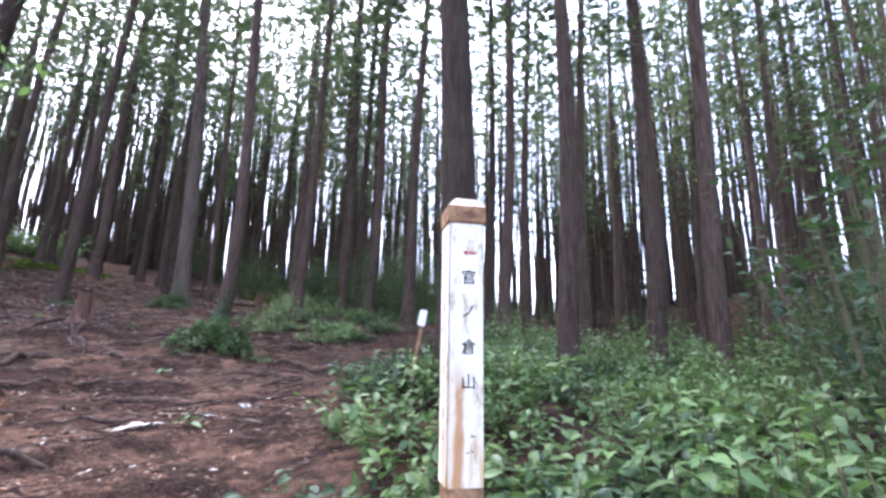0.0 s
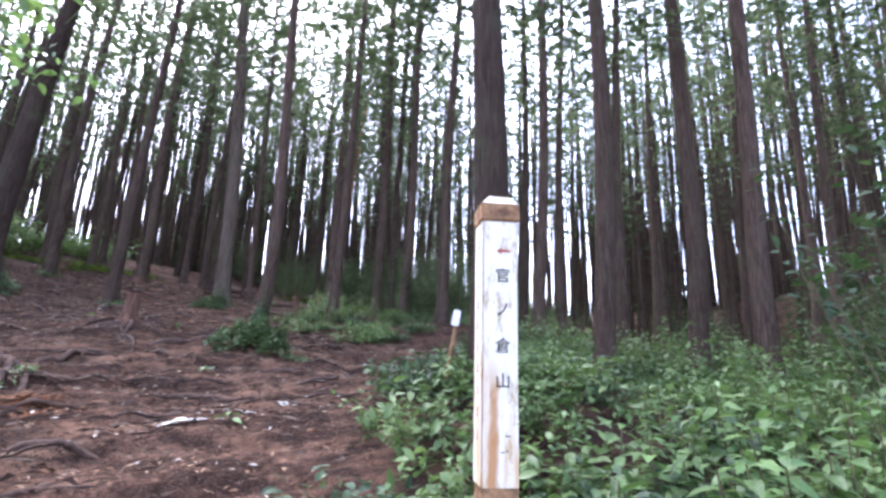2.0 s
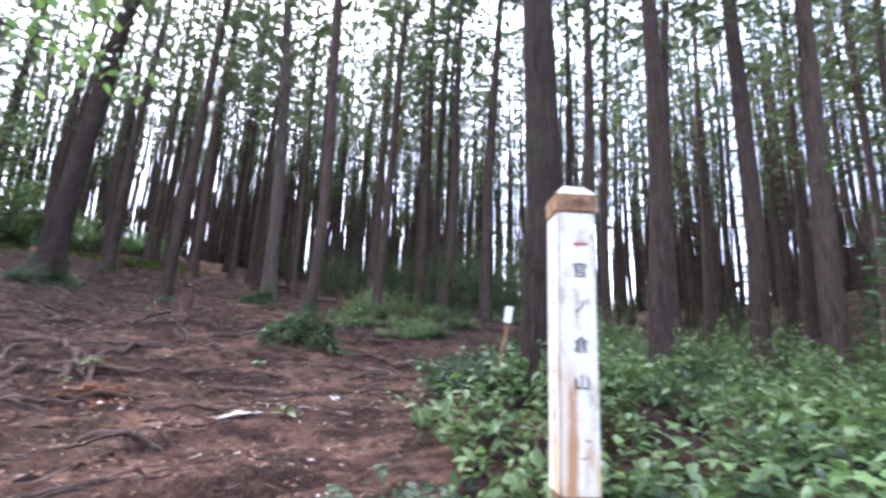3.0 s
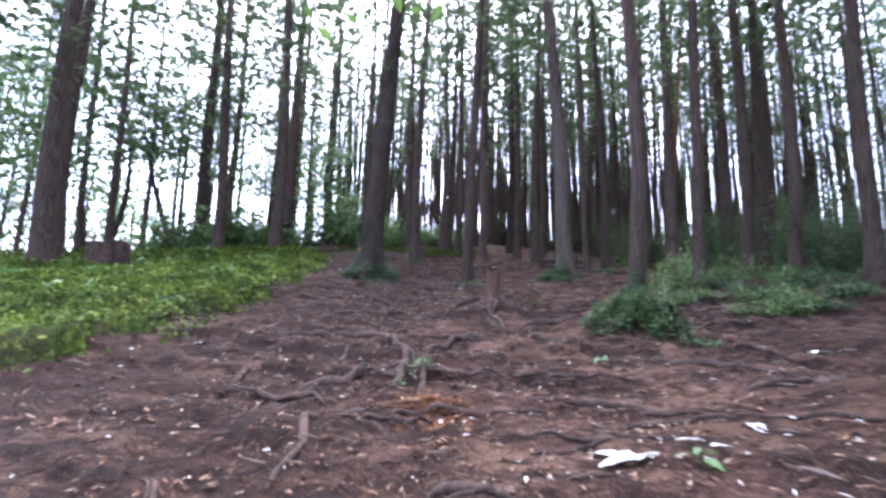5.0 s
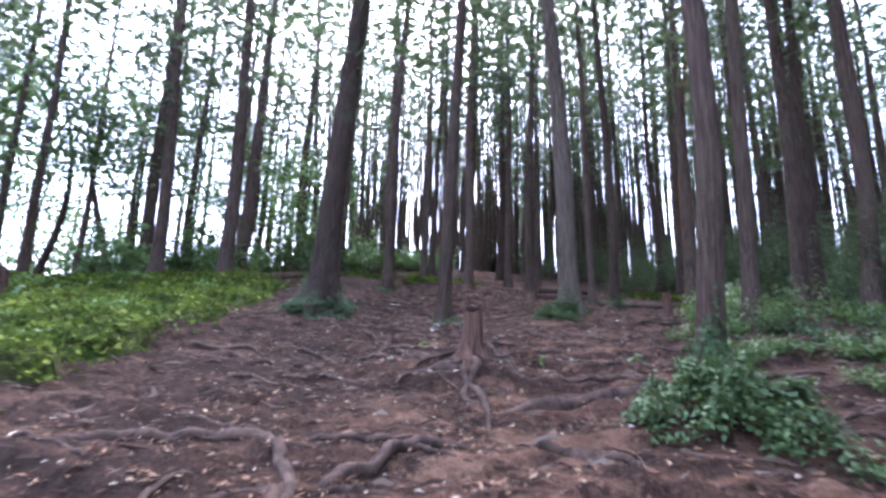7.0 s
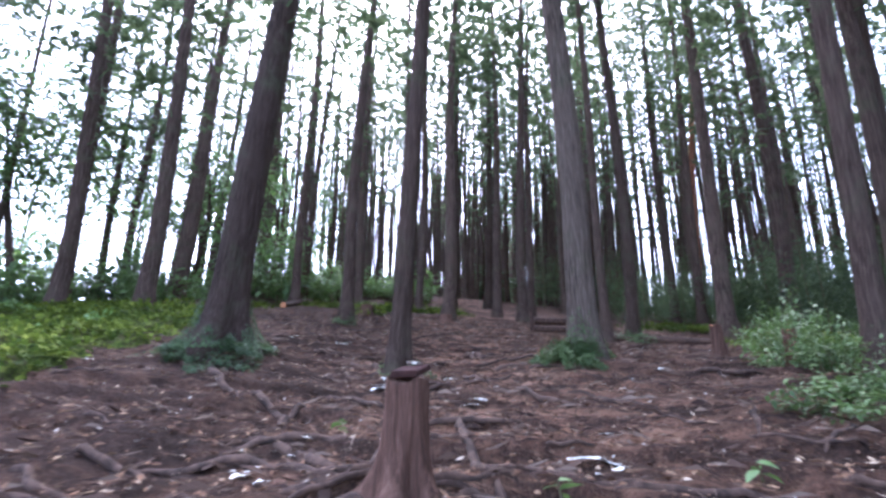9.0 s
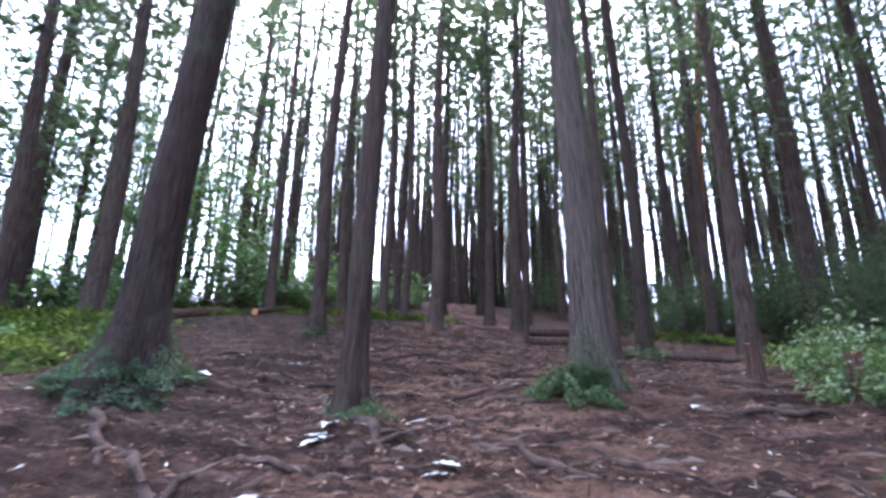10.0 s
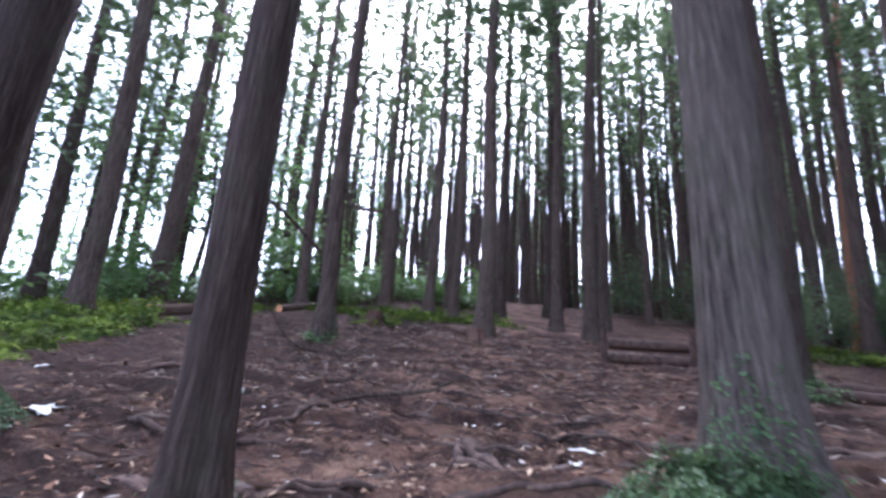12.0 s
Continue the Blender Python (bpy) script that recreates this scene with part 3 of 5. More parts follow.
# ---- stumps and logs ----
def stump(x, y, height, r_top, flare, mat, top_mat, label, seed, name="tree_stump", sides=44, slant=(0.0, 0.0)):
    r0 = random.Random(seed)
    z0 = ground_z(x, y)
    st = empty(name, x, y, z0, label, "stump")
    ph = [r0.uniform(0, 6.28) for _ in range(4)]
    verts, faces, rings = [], [], 14
    for i in range(rings + 1):
        t = i / rings
        z = -0.25 + (height + 0.25) * t
        fl = flare * math.exp(-max(z, 0) / (0.17 * height + 0.02))
        for j in range(sides):
            a = 2 * math.pi * j / sides
            rr = r_top * (1 + 0.1 * (1 - t) + fl * (0.7 + 0.7 * math.cos(4 * a + ph[0]) + 0.4 * math.cos(7 * a + ph[1])) + 0.13 * math.cos(5 * a + ph[2] + 2 * t) + 0.07 * math.cos(11 * a + ph[1] + t) + 0.05 * math.cos(17 * a + ph[3]) + r0.uniform(-0.025, 0.025))
            rough = 0.03 * math.cos(3 * a + ph[3]) if i == rings else 0
            rough += t ** 3 * rr * (slant[0] * math.cos(a) + slant[1] * math.sin(a)) / height
            verts.append((rr * math.cos(a), rr * math.sin(a), z + rough * height))
    for i in range(rings):
        for j in range(sides):
            k = (j + 1) % sides
            faces.append((i * sides + j, i * sides + k, (i + 1) * sides + k, (i + 1) * sides + j))
    ob = link_mesh("stump_body", verts, faces, mat, st, True)
    cap = [(v[0] * 0.99, v[1] * 0.99, v[2] - 0.004) for v in verts[-sides:]]
    link_mesh("cut_top", cap, [tuple(range(sides))], top_mat, st)["label"] = "sawn top of the stump"
    return st, z0 + height


st, top = stump(-6.26, 7.9, 0.495, 0.085, 1.15, STUMP_WOOD, STUMP_WOOD, "weathered reddish-brown tree stump with spreading roots", 5, slant=(-0.13, 0.13))


def plank():
    ob = empty("short_board", -6.31, 7.95, top + 0.022, "reddish-brown wooden board lying on the stump", "board", turn=54)
    ob.matrix_world = Matrix.Translation((-6.31, 7.95, top + 0.03)) @ pose(0, 0, 0, 6, -2, 46)
    bm = boxed(bmesh.new(), 0.12, 0.36, 0.03, (0, 0.05, 0), 0.004)
    bmesh.ops.subdivide_edges(bm, edges=list(bm.edges), cuts=2)
    for v in bm.verts:
        v.co.x += 0.006 * noise.noise(v.co * 7)
    part("board", bm, BOARD, ob)


plank()
stump(-7.9, 14.3, 0.45, 0.075, 0.5, STUMP_WOOD, CUT_WOOD, "small brown tree stump beside low greenery", 6)
stump(-6.83, 13.9, 0.42, 0.07, 0.4, STUMP_WOOD, CUT_WOOD, "narrow rotting stump among low green plants", 7)
stump(-14.7, 2.9, 0.72, 0.40, 0.25, DARK_WOOD, DARK_WOOD, "broad dark old stump on the green bank", 8)
stump(-15.0, 14.6, 0.22, 0.14, 0.6, STUMP_WOOD, CUT_WOOD, "low mossy stump on the slope", 9)
stump(-17.4, 13.5, 0.3, 0.16, 0.4, STUMP_WOOD, CUT_WOOD, "low brown stump near the crest", 10)


def log(x0, y0, x1, y1, radius, mat, label, lift=0.0, end_mat=None, seed=1):
    a = Vector((x0, y0, ground_z(x0, y0) + radius * 0.8 + lift))
    b = Vector((x1, y1, ground_z(x1, y1) + radius * 0.8 + lift))
    d = b - a
    ob = new("fallen_log")
    ob.matrix_world = Matrix.Translation(a) @ d.to_track_quat("Z", "Y").to_matrix().to_4x4()
    tagged(ob, label, "log")
    r0, sides, rings = random.Random(seed), 20, 12
    verts, faces = [], []
    for i in range(rings + 1):
        for j in range(sides):
            t = 2 * math.pi * j / sides
            rr = radius * (1 - 0.15 * i / rings + 0.05 * math.cos(5 * t + i * 0.2) + r0.uniform(-0.02, 0.02))
            verts.append((rr * math.cos(t), rr * math.sin(t), d.length * i / rings))
    for i in range(rings):
        for j in range(sides):
            k = (j + 1) % sides
            faces.append((i * sides + j, i * sides + k, (i + 1) * sides + k, (i + 1) * sides + j))
    link_mesh("log_body", verts, faces, mat, ob, True)
    for nm, ring, dz in (("cut_end", 0, -0.003), ("cut_end", rings, 0.003)):
        pts = [(v[0], v[1], v[2] + dz) for v in verts[ring * sides:(ring + 1) * sides]]
        link_mesh(nm, pts, [tuple(range(sides)) if ring else tuple(reversed(range(sides)))], end_mat or CUT_WOOD, ob)["label"] = "orange sawn end"
    return ob


log(-19.45, 9.2, -20.8, 11.1, 0.17, BARK_RED, "sawn conifer log with an orange cut end on the slope", -0.06, seed=2)
log(-20.5, 8.6, -22.2, 10.0, 0.13, DARK_WOOD, "dark rotting log behind the sawn log", seed=3)
log(-20.3, 12.0, -22.0, 13.6, 0.10, DARK_WOOD, "thin dark log near the crest", seed=4)
log(-12.55, 15.35, -11.5, 16.7, 0.085, DARK_WOOD, "dark squared-off log laid across the slope", end_mat=DARK_WOOD, seed=5)
log(-12.75, 15.6, -11.8, 16.9, 0.085, DARK_WOOD, "dark log resting above another across the slope", 0.17, end_mat=DARK_WOOD, seed=6)
log(-10.6, 15.2, -8.9, 16.3, 0.065, DARK_WOOD, "dark log lying beside the low greenery", end_mat=DARK_WOOD, seed=7)
log(-10.9, 15.9, -9.2, 17.0, 0.05, DARK_WOOD, "thin dark log lying among trees", end_mat=DARK_WOOD, seed=8)
for px, py in ((-12.45, 15.2), (-11.75, 16.2)):
    e = empty("retaining_stake", px, py, ground_z(px, py), "short dark stake holding the laid logs", "stake")
    part("stake", boxed(bmesh.new(), 0.07, 0.07, 0.75, (0, 0, 0.12), 0.012), DARK_WOOD, e)


# ---- surface roots ----
def root(points, radius):
    pts = [Vector((x, y)) for x, y in points]
    fine = []
    for i in range(len(pts) - 1):
        p0, p1, p2, p3 = pts[max(i - 1, 0)], pts[i], pts[i + 1], pts[min(i + 2, len(pts) - 1)]
        for k in range(8):
            t = k / 8
            fine.append(0.5 * ((2 * p1) + (p2 - p0) * t + (2 * p0 - 5 * p1 + 4 * p2 - p3) * t * t + (3 * p1 - p0 - 3 * p2 + p3) * t ** 3))
    fine.append(pts[-1])
    ob = new("tree_root")
    cx, cy = fine[0]
    ob.matrix_world = Matrix.Translation((cx, cy, ground_z(cx, cy)))
    tagged(ob, "bare brown tree root running over the soil", "root", "surface roots")
    sides, verts, faces, n = 9, [], [], len(fine)
    zc = ground_z(cx, cy)
    for i, p in enumerate(fine):
        d = (fine[min(i + 1, n - 1)] - fine[max(i - 1, 0)]).normalized()
        side = Vector((-d.y, d.x, 0))
        t = i / (n - 1)
        ends = min(1.0, 6 * t, 6 * (1 - t))
        rr = 0.92 * radius * (0.4 + 0.6 * ends) * (0.55 + 0.55 * math.sin(math.pi * min(t * 0.75 + 0.25, 1.0)) + 0.35 * noise.noise((p.x * 5, p.y * 5, 1)))
        z = ground_z(p.x, p.y) + soil_bump(p.x, p.y) + rr * 0.3 - 0.05 * (1 - ends) + 0.035 * noise.noise((p.x * 2.4, p.y * 2.4, 7))
        c = Vector((p.x - cx, p.y - cy, z - zc)) + side * 0.07 * noise.noise((p.x * 4, p.y * 4, 3))
        for j in range(sides):
            a = 2 * math.pi * j / sides
            k = rr * (1 + 0.12 * math.cos(3 * a + p.x * 4))
            verts.append(tuple(c + side * (k * math.cos(a)) + Vector((0, 0, k * math.sin(a)))))
    for i in range(n - 1):
        for j in range(sides):
            k = (j + 1) % sides
            faces.append((i * sides + j, i * sides + k, (i + 1) * sides + k, (i + 1) * sides + j))
    faces += [tuple(reversed(range(sides))), tuple(range((n - 1) * sides, n * sides))]
    link_mesh("root_body", verts, faces, ROOT, ob, True)


root([(-6.47, 4.27), (-6.24, 4.70), (-6.05, 5.09), (-5.89, 5.49), (-5.62, 5.73), (-5.03, 5.64), (-4.33, 5.42), (-3.84, 5.09), (-3.38, 4.80)], 0.043)
root([(-5.03, 5.64), (-4.23, 5.17), (-3.99, 4.86)], 0.045)
root([(-4.52, 4.26), (-4.40, 4.61), (-4.36, 4.90), (-4.43, 5.18), (-4.62, 5.43)], 0.05)
root([(-4.95, 5.74), (-5.08, 6.23), (-5.03, 6.65), (-4.91, 6.90)], 0.055)
root([(-5.00, 5.15), (-4.90, 5.39), (-4.88, 5.70), (-4.74, 6.00), (-4.57, 6.11)], 0.030)
root([(-4.72, 3.80), (-5.00, 3.94), (-5.24, 4.08)], 0.030)
root([(-4.85, 4.78), (-5.10, 4.99), (-5.29, 5.26)], 0.025)
root([(-5.17, 7.33), (-4.95, 7.8), (-4.7, 8.15), (-4.32, 8.5)], 0.07)
root([(-4.55, 6.99), (-4.29, 7.21), (-3.91, 7.25)], 0.040)
root([(-7.70, 9.29), (-6.69, 8.68), (-5.88, 8.27)], 0.035)
root([(-7.58, 8.94), (-6.96, 7.96), (-7.64, 7.62), (-8.01, 6.75)], 0.035)
root([(-6.94, 8.80), (-6.15, 8.92), (-5.91, 9.33)], 0.030)
root([(-6.35, 7.41), (-5.97, 7.56), (-5.48, 7.40), (-5.10, 7.14)], 0.035)
root([(-11.76, 8.12), (-10.49, 7.99), (-9.66, 7.99), (-8.94, 7.95)], 0.040)
root([(-9.50, 8.07), (-8.86, 8.18), (-8.53, 8.14), (-8.20, 7.94)], 0.035)
root([(-8.53, 8.14), (-8.64, 8.28), (-8.88, 8.51)], 0.030)
root([(-7.74, 7.82), (-7.23, 7.92), (-6.82, 8.00)], 0.035)
root([(-8.30, 6.79), (-8.00, 6.98), (-7.71, 7.18)], 0.030)
root([(-7.40, 8.29), (-7.56, 8.05), (-7.75, 7.79), (-7.84, 7.41)], 0.030)
root([(-10.17, 10.19), (-9.12, 9.75), (-8.48, 9.60)], 0.040)
root([(-10.10, 10.06), (-9.61, 9.64), (-9.44, 9.41)], 0.035)
root([(-10.29, 11.43), (-9.54, 11.28), (-9.25, 11.39)], 0.035)
root([(-9.13, 10.36), (-8.81, 10.42), (-8.55, 10.48)], 0.030)
root([(-8.99, 10.83), (-9.08, 11.15), (-9.04, 11.38)], 0.030)
root([(-9.55, 9.58), (-10.00, 9.83), (-10.32, 10.02)], 0.050)
root([(-9.77, 9.87), (-9.15, 9.72), (-8.70, 9.67)], 0.050)
root([(-10.25, 11.47), (-9.80, 11.42), (-9.39, 11.34)], 0.040)
root([(-11.09, 10.27), (-11.19, 10.61), (-11.47, 11.04)], 0.035)
root([(-10.88, 11.41), (-11.08, 11.82), (-11.03, 12.26)], 0.025)
root([(-13.67, 11.59), (-13.05, 11.63), (-12.69, 11.72)], 0.030)
root([(-13.90, 11.58), (-12.65, 11.23)], 0.025)
root([(-14.80, 14.70), (-14.30, 14.84), (-13.11, 14.09)], 0.025)
root([(-7.35, 12.90), (-7.08, 12.47), (-6.94, 12.39)], 0.025)
for k, (turn, reach) in enumerate(((20, 0.75), (85, 0.6), (160, 0.9), (215, 0.7), (265, 0.95), (320, 1.1))):
    c, d = math.cos(radians(turn)), math.sin(radians(turn))
    root([(-6.26 + 0.1 * c, 7.9 + 0.1 * d), (-6.26 + 0.3 * c - 0.05 * d, 7.9 + 0.3 * d + 0.05 * c), (-6.26 + 0.6 * reach * c + 0.06 * d, 7.9 + 0.6 * reach * d), (-6.26 + reach * c, 7.9 + reach * d)], 0.04)
# thinner roots and steps across the worn slope
for i in range(130):
    d, off = rng.uniform(3.4, 17), rng.gauss(0, 1.7)
    x, y = 1.46 - 0.75 * d + off * 0.66, 2.04 + 0.66 * d + off * 0.75
    if x > -1.8 or math.hypot(x + 4.0, y - 8.2) < 0.9 or math.hypot(x + 6.26, y - 7.9) < 0.35:
        continue
    ln, line = rng.uniform(0.35, 1.5), math.floor(tread(x, y)) + rng.uniform(-0.05, 0.1)
    along, pts = rng.gauss(0.78, 0.2 if i % 3 else 0.6), []
    for k in range(5):
        u = (k / 4 - 0.5) * ln
        px, py = x + math.cos(along) * u, y + math.sin(along) * u
        if i % 3:
            for _ in range(4):
                gap = (line - tread(px, py)) / 1.35
                px, py = px - 0.5 * gap, py + 0.5 * gap
        pts.append((px, py))
    root(pts, rng.uniform(0.010, 0.030))


# ---- leaves ----
def blade(verts, faces, p, d, up, length, width, droop=0.25, fold=0.18):
    """A pointed leaf with a midrib fold, bent downwards towards its tip."""
    d = d.normalized()
    side = d.cross(up)
    side = side.normalized() if side.length > 1e-4 else Vector((1, 0, 0))
    nrm = side.cross(d).normalized()
    n = len(verts)
    for t, w in ((0.0, 0.06), (0.3, 0.9), (0.62, 0.8), (1.0, 0.0)):
        c = p + d * (length * t) - nrm * (droop * length * t * t)
        if w:
            lift = nrm * (fold * width * w)
            verts += [tuple(c + side * (width * w) + lift), tuple(c), tuple(c - side * (width * w) + lift)]
        else:
            verts.append(tuple(c))
    for r in (0, 3):
        faces += [(n + r, n + r + 1, n + r + 4, n + r + 3), (n + r + 1, n + r + 2, n + r + 5, n + r + 4)]
    faces += [(n + 6, n + 7, n + 9), (n + 7, n + 8, n + 9)]


def plain_leaf(verts, faces, p, d, up, length, width):
    d = d.normalized()
    side = d.cross(up)
    side = (side.normalized() if side.length > 1e-4 else Vector((1, 0, 0))) * width
    n = len(verts)
    verts += [tuple(p), tuple(p + d * length * 0.5 + side), tuple(p + d * length - up * length * 0.2), tuple(p + d * length * 0.5 - side)]
    faces.append((n, n + 1, n + 2, n + 3))


def to_mesh(name, verts, faces, mat):
    me = bpy.data.meshes.new(name)
    me.from_pydata(verts, [], faces)
    me.materials.append(mat)
    return me


LEAF_MESHES = {}
for key, mat in (("dark", SHRUB), ("bright", BRIGHT)):
    LEAF_MESHES[key] = []
    for i in range(3):
        v, f = [], []
        blade(v, f, Vector((0, 0, 0)), Vector((0, 1, 0)), Vector((0, 0, 1)), 1.0, 0.2 + 0.04 * i, 0.18 + 0.12 * i)
        LEAF_MESHES[key].append(to_mesh("leaf", v, f, mat))


def stem_mesh(height, mat):
    bm = bmesh.new()
    bmesh.ops.create_cone(bm, cap_ends=True, segments=6, radius1=0.009, radius2=0.004, depth=height, matrix=Matrix.Translation((0, 0, height / 2)))
    me = bpy.data.meshes.new("stem")
    bm.to_mesh(me)
    bm.free()
    me.materials.append(mat)
    return me


STEM_MAT = simple("green_brown_stem", (0.10, 0.085, 0.04), 0.7)
STEM = stem_mesh(1.0, STEM_MAT)


def leafy_plant(x, y, height, leaves, size, tone, seed, label="upright forest plant with large pointed green leaves"):
    """Whorled big leaves up a slim stem."""
    r0 = random.Random(seed)
    ob = empty("forest_plant", x, y, ground_z(x, y), label, "plant", "large-leaved plants by the trail", r0.uniform(0, 360))
    stem = mesh_part("stem", STEM, ob)
    lean = pose(0, 0, 0, r0.gauss(0, 9), r0.gauss(0, 9), 0)
    stem.matrix_local = lean @ Matrix.Diagonal((1, 1, height, 1))
    for i in range(leaves):
        t = 1 - 0.75 * (i / leaves) ** 0.9
        leaf = new("leaf", r0.choice(LEAF_MESHES[tone]))
        leaf.parent = ob
        s = size * r0.uniform(0.7, 1.2) * (0.75 + 0.35 * math.sin(math.pi * t))
        leaf.matrix_local = lean @ Matrix.Translation((0, 0, height * t)) @ pose(0, 0, 0, 0, 0, i * 137.5 + r0.uniform(-25, 25)) @ pose(0, 0, 0, r0.uniform(-20, 30), r0.gauss(0, 12), 0) @ Matrix.Diagonal((s, s, s, 1))


def post_vine():
    """A thin creeper up the trail side of the signpost."""
    x, y = 0.845, 3.925
    z = ground_z(x, y)
    vine = empty("creeper", x, y, z, "thin green creeper climbing the signpost's edge", "vine")
    r0 = random.Random(15)
    line = [Vector((0.012 * math.sin(k * 1.1), -0.015 + 0.012 * math.cos(k * 0.9), -0.05 + 0.036 * k)) for k in range(19)]
    verts, faces = [], []
    for p in line:
        verts += [tuple(p + Vector((0.004 * math.cos(k), 0.004 * math.sin(k), 0))) for k in (0, 2.09, 4.19)]
    for i in range(len(line) - 1):
        faces += [(3 * i + k, 3 * i + (k + 1) % 3, 3 * i + 3 + (k + 1) % 3, 3 * i + 3 + k) for k in range(3)]
    link_mesh("stem", verts, faces, STEM_MAT, vine)
    for i, p in enumerate(line[2:]):
        leaf = mesh_part("leaf", LEAF_MESHES["dark"][i % 3], vine)
        size = r0.uniform(0.04, 0.06)
        leaf.matrix_local = Matrix.Translation(p) @ pose(0, 0, 0, r0.uniform(-50, 0), r0.uniform(-30, 30), r0.uniform(60, 240)) @ Matrix.Diagonal((size * 1.6, size, size, 1))


post_vine()


def in_right_bed(x, y):
    """Right of the trail's edge on the level ground."""
    edge = 0.62 - 0.72 * (y - 3.4) * (1 if y < 5.2 else 0.62) if y < 7 else -0.78 - 0.22 * (y - 7)
    return x > edge


# big plants close to the signpost
count = 0
while count < 215:
    y = rng.uniform(3.1, 7.4)
    x = rng.uniform(-0.8, 1.9 + (y - 2.04) * 0.5)
    if not in_right_bed(x - 0.25, y) or math.hypot(x - 0.933, y - 4.02) < 0.25 or math.hypot(x - 0.12, y - 6.8) < 0.35:
        continue
    side = x - 0.9 - 0.3 * (y - 4)
    if (x < 1.5 and y < 3.9) or (abs(x - 1.1) < 0.45 and y < 4.0):
        continue
    tone = "bright" if rng.random() < (0.42 if side < 0.6 else 0.24) else "dark"
    h = (0.16 if side < 0.25 else 0.28) + 0.2 * min(max(side, 0), 2.0) + rng.uniform(-0.1, 0.18)
    leafy_plant(x, y, h, rng.randint(8, 12), (rng.uniform(0.07, 0.12) if side < 0.25 else rng.uniform(0.10, 0.175)) + 0.012 * min(max(side, 0), 2), tone, 4000 + count)
    count += 1


for i in range(46):
    x, y = rng.uniform(1.05, 2.3), rng.uniform(4.25, 6.2)
    leafy_plant(x, y, rng.uniform(0.26, 0.46), rng.randint(8, 12), rng.uniform(0.1, 0.17), "bright" if i % 4 == 0 else "dark", 4500 + i)


def shrub_mesh(name, height, spread, stems, per, length, width, seed, mat, fancy=False, single=False):
    """Two meshes: thin tapered stems rising from one foot, and the leaves along them."""
    r0 = random.Random(seed)
    verts, faces, sv, sf = [], [], [], []
    for i in range(stems):
        a, out = r0.uniform(0, 6.283), spread * math.sqrt(r0.random())
        foot = Vector((math.cos(a) * out * 0.5, math.sin(a) * out * 0.5, -0.03))
        tip = Vector((math.cos(a) * out, math.sin(a) * out, height * r0.uniform(0.45, 1.0) * (1 - 0.35 * out / spread)))
        n, w = len(sv), 0.003 + 0.003 * height
        if single and i:
            w = 0
        elif single:
            sv = [(0.035 * math.cos(k), 0.035 * math.sin(k), -0.05) for k in (0, 1.26, 2.51, 3.77, 5.03)] + [(0.03, 0.02, height * 0.95)]
            sf, w = [(k, (k + 1) % 5, 5) for k in range(5)], 0
        if w:
            sv += [tuple(foot + Vector((w * math.cos(k), w * math.sin(k), 0))) for k in (0, 2.09, 4.19)] + [tuple(tip)]
            sf += [(n, n + 1, n + 3), (n + 1, n + 2, n + 3), (n + 2, n, n + 3)]
        for k in range(per):
            t = 0.2 + 0.8 * r0.random()
            p = foot.lerp(tip, t) + Vector((r0.gauss(0, 0.05), r0.gauss(0, 0.05), r0.gauss(0, 0.03))) * (spread + 0.3)
            d = Vector((r0.gauss(0, 1), r0.gauss(0, 1), r0.gauss(0.15, 0.4)))
            up = Vector((r0.gauss(0, 0.35), r0.gauss(0, 0.35), 1)).normalized()
            size = length * r0.uniform(0.6, 1.3)
            if fancy:
                blade(verts, faces, p, d, up, size, size * width, 0.25)
            else:
                plain_leaf(verts, faces, p, d, up, size, size * width)
    return to_mesh("stems", sv, sf, STEM_MAT), to_mesh("leaves", verts, faces, mat)


def scatter_shrubs(meshes, spots, name, label, category, group):
    for i, (x, y, size) in enumerate(spots):
        r0 = random.Random(5000 + i * 7 + int(abs(x) * 100))
        stems, leaves = r0.choice(meshes)
        ob = new(name)
        ob.matrix_world = Matrix.Translation((x, y, ground_z(x, y) - 0.02)) @ pose(0, 0, 0, 0, 0, r0.uniform(0, 360)) @ Matrix.Diagonal((size, size, size * r0.uniform(0.85, 1.2), 1))
        tagged(ob, label, category, group)
        mesh_part("stem", stems, ob)
        mesh_part("foliage", leaves, ob)


LOW = [shrub_mesh("low_shrub", 0.42, 0.5, 26, 18, 0.075, 0.26, 500 + i, DEEP if i % 2 else SHRUB, True) for i in range(6)]
MID = [shrub_mesh("shrub", 1.2, 0.8, 34, 20, 0.10, 0.24, 520 + i, SHRUB, True) for i in range(4)]
TALL_SHRUB = [shrub_mesh("tall_shrub", 3.0, 1.2, 26, 16, 0.115, 0.26, 540 + i, DEEP, True) for i in range(3)]
YELLOW = [shrub_mesh("yellow_shrub", 1.1, 0.3, 12, 18, 0.08, 0.3, 560, BRIGHT, True)]
YOUNG = [shrub_mesh("young_conifer", 2.6, 1.3, 60, 30, 0.16, 0.1, 570 + i, NEEDLES, single=True) for i in range(2)]
spots = []
while len(spots) < 150:
    x, y = rng.uniform(-1.8, 9), rng.uniform(3.9, 14)
    if in_right_bed(x - 0.2, y) and math.hypot(x - 0.933, y - 4.02) > 0.35 and math.hypot(x - 1.46, y - 2.04) > 2.4 and (y > 4.6 or x < 0.6):
        spots.append((x, y, rng.uniform(0.8, 1.35)))
scatter_shrubs(LOW, spots, "low_shrub", "low dense green undergrowth with small pointed leaves", "shrub", "undergrowth")
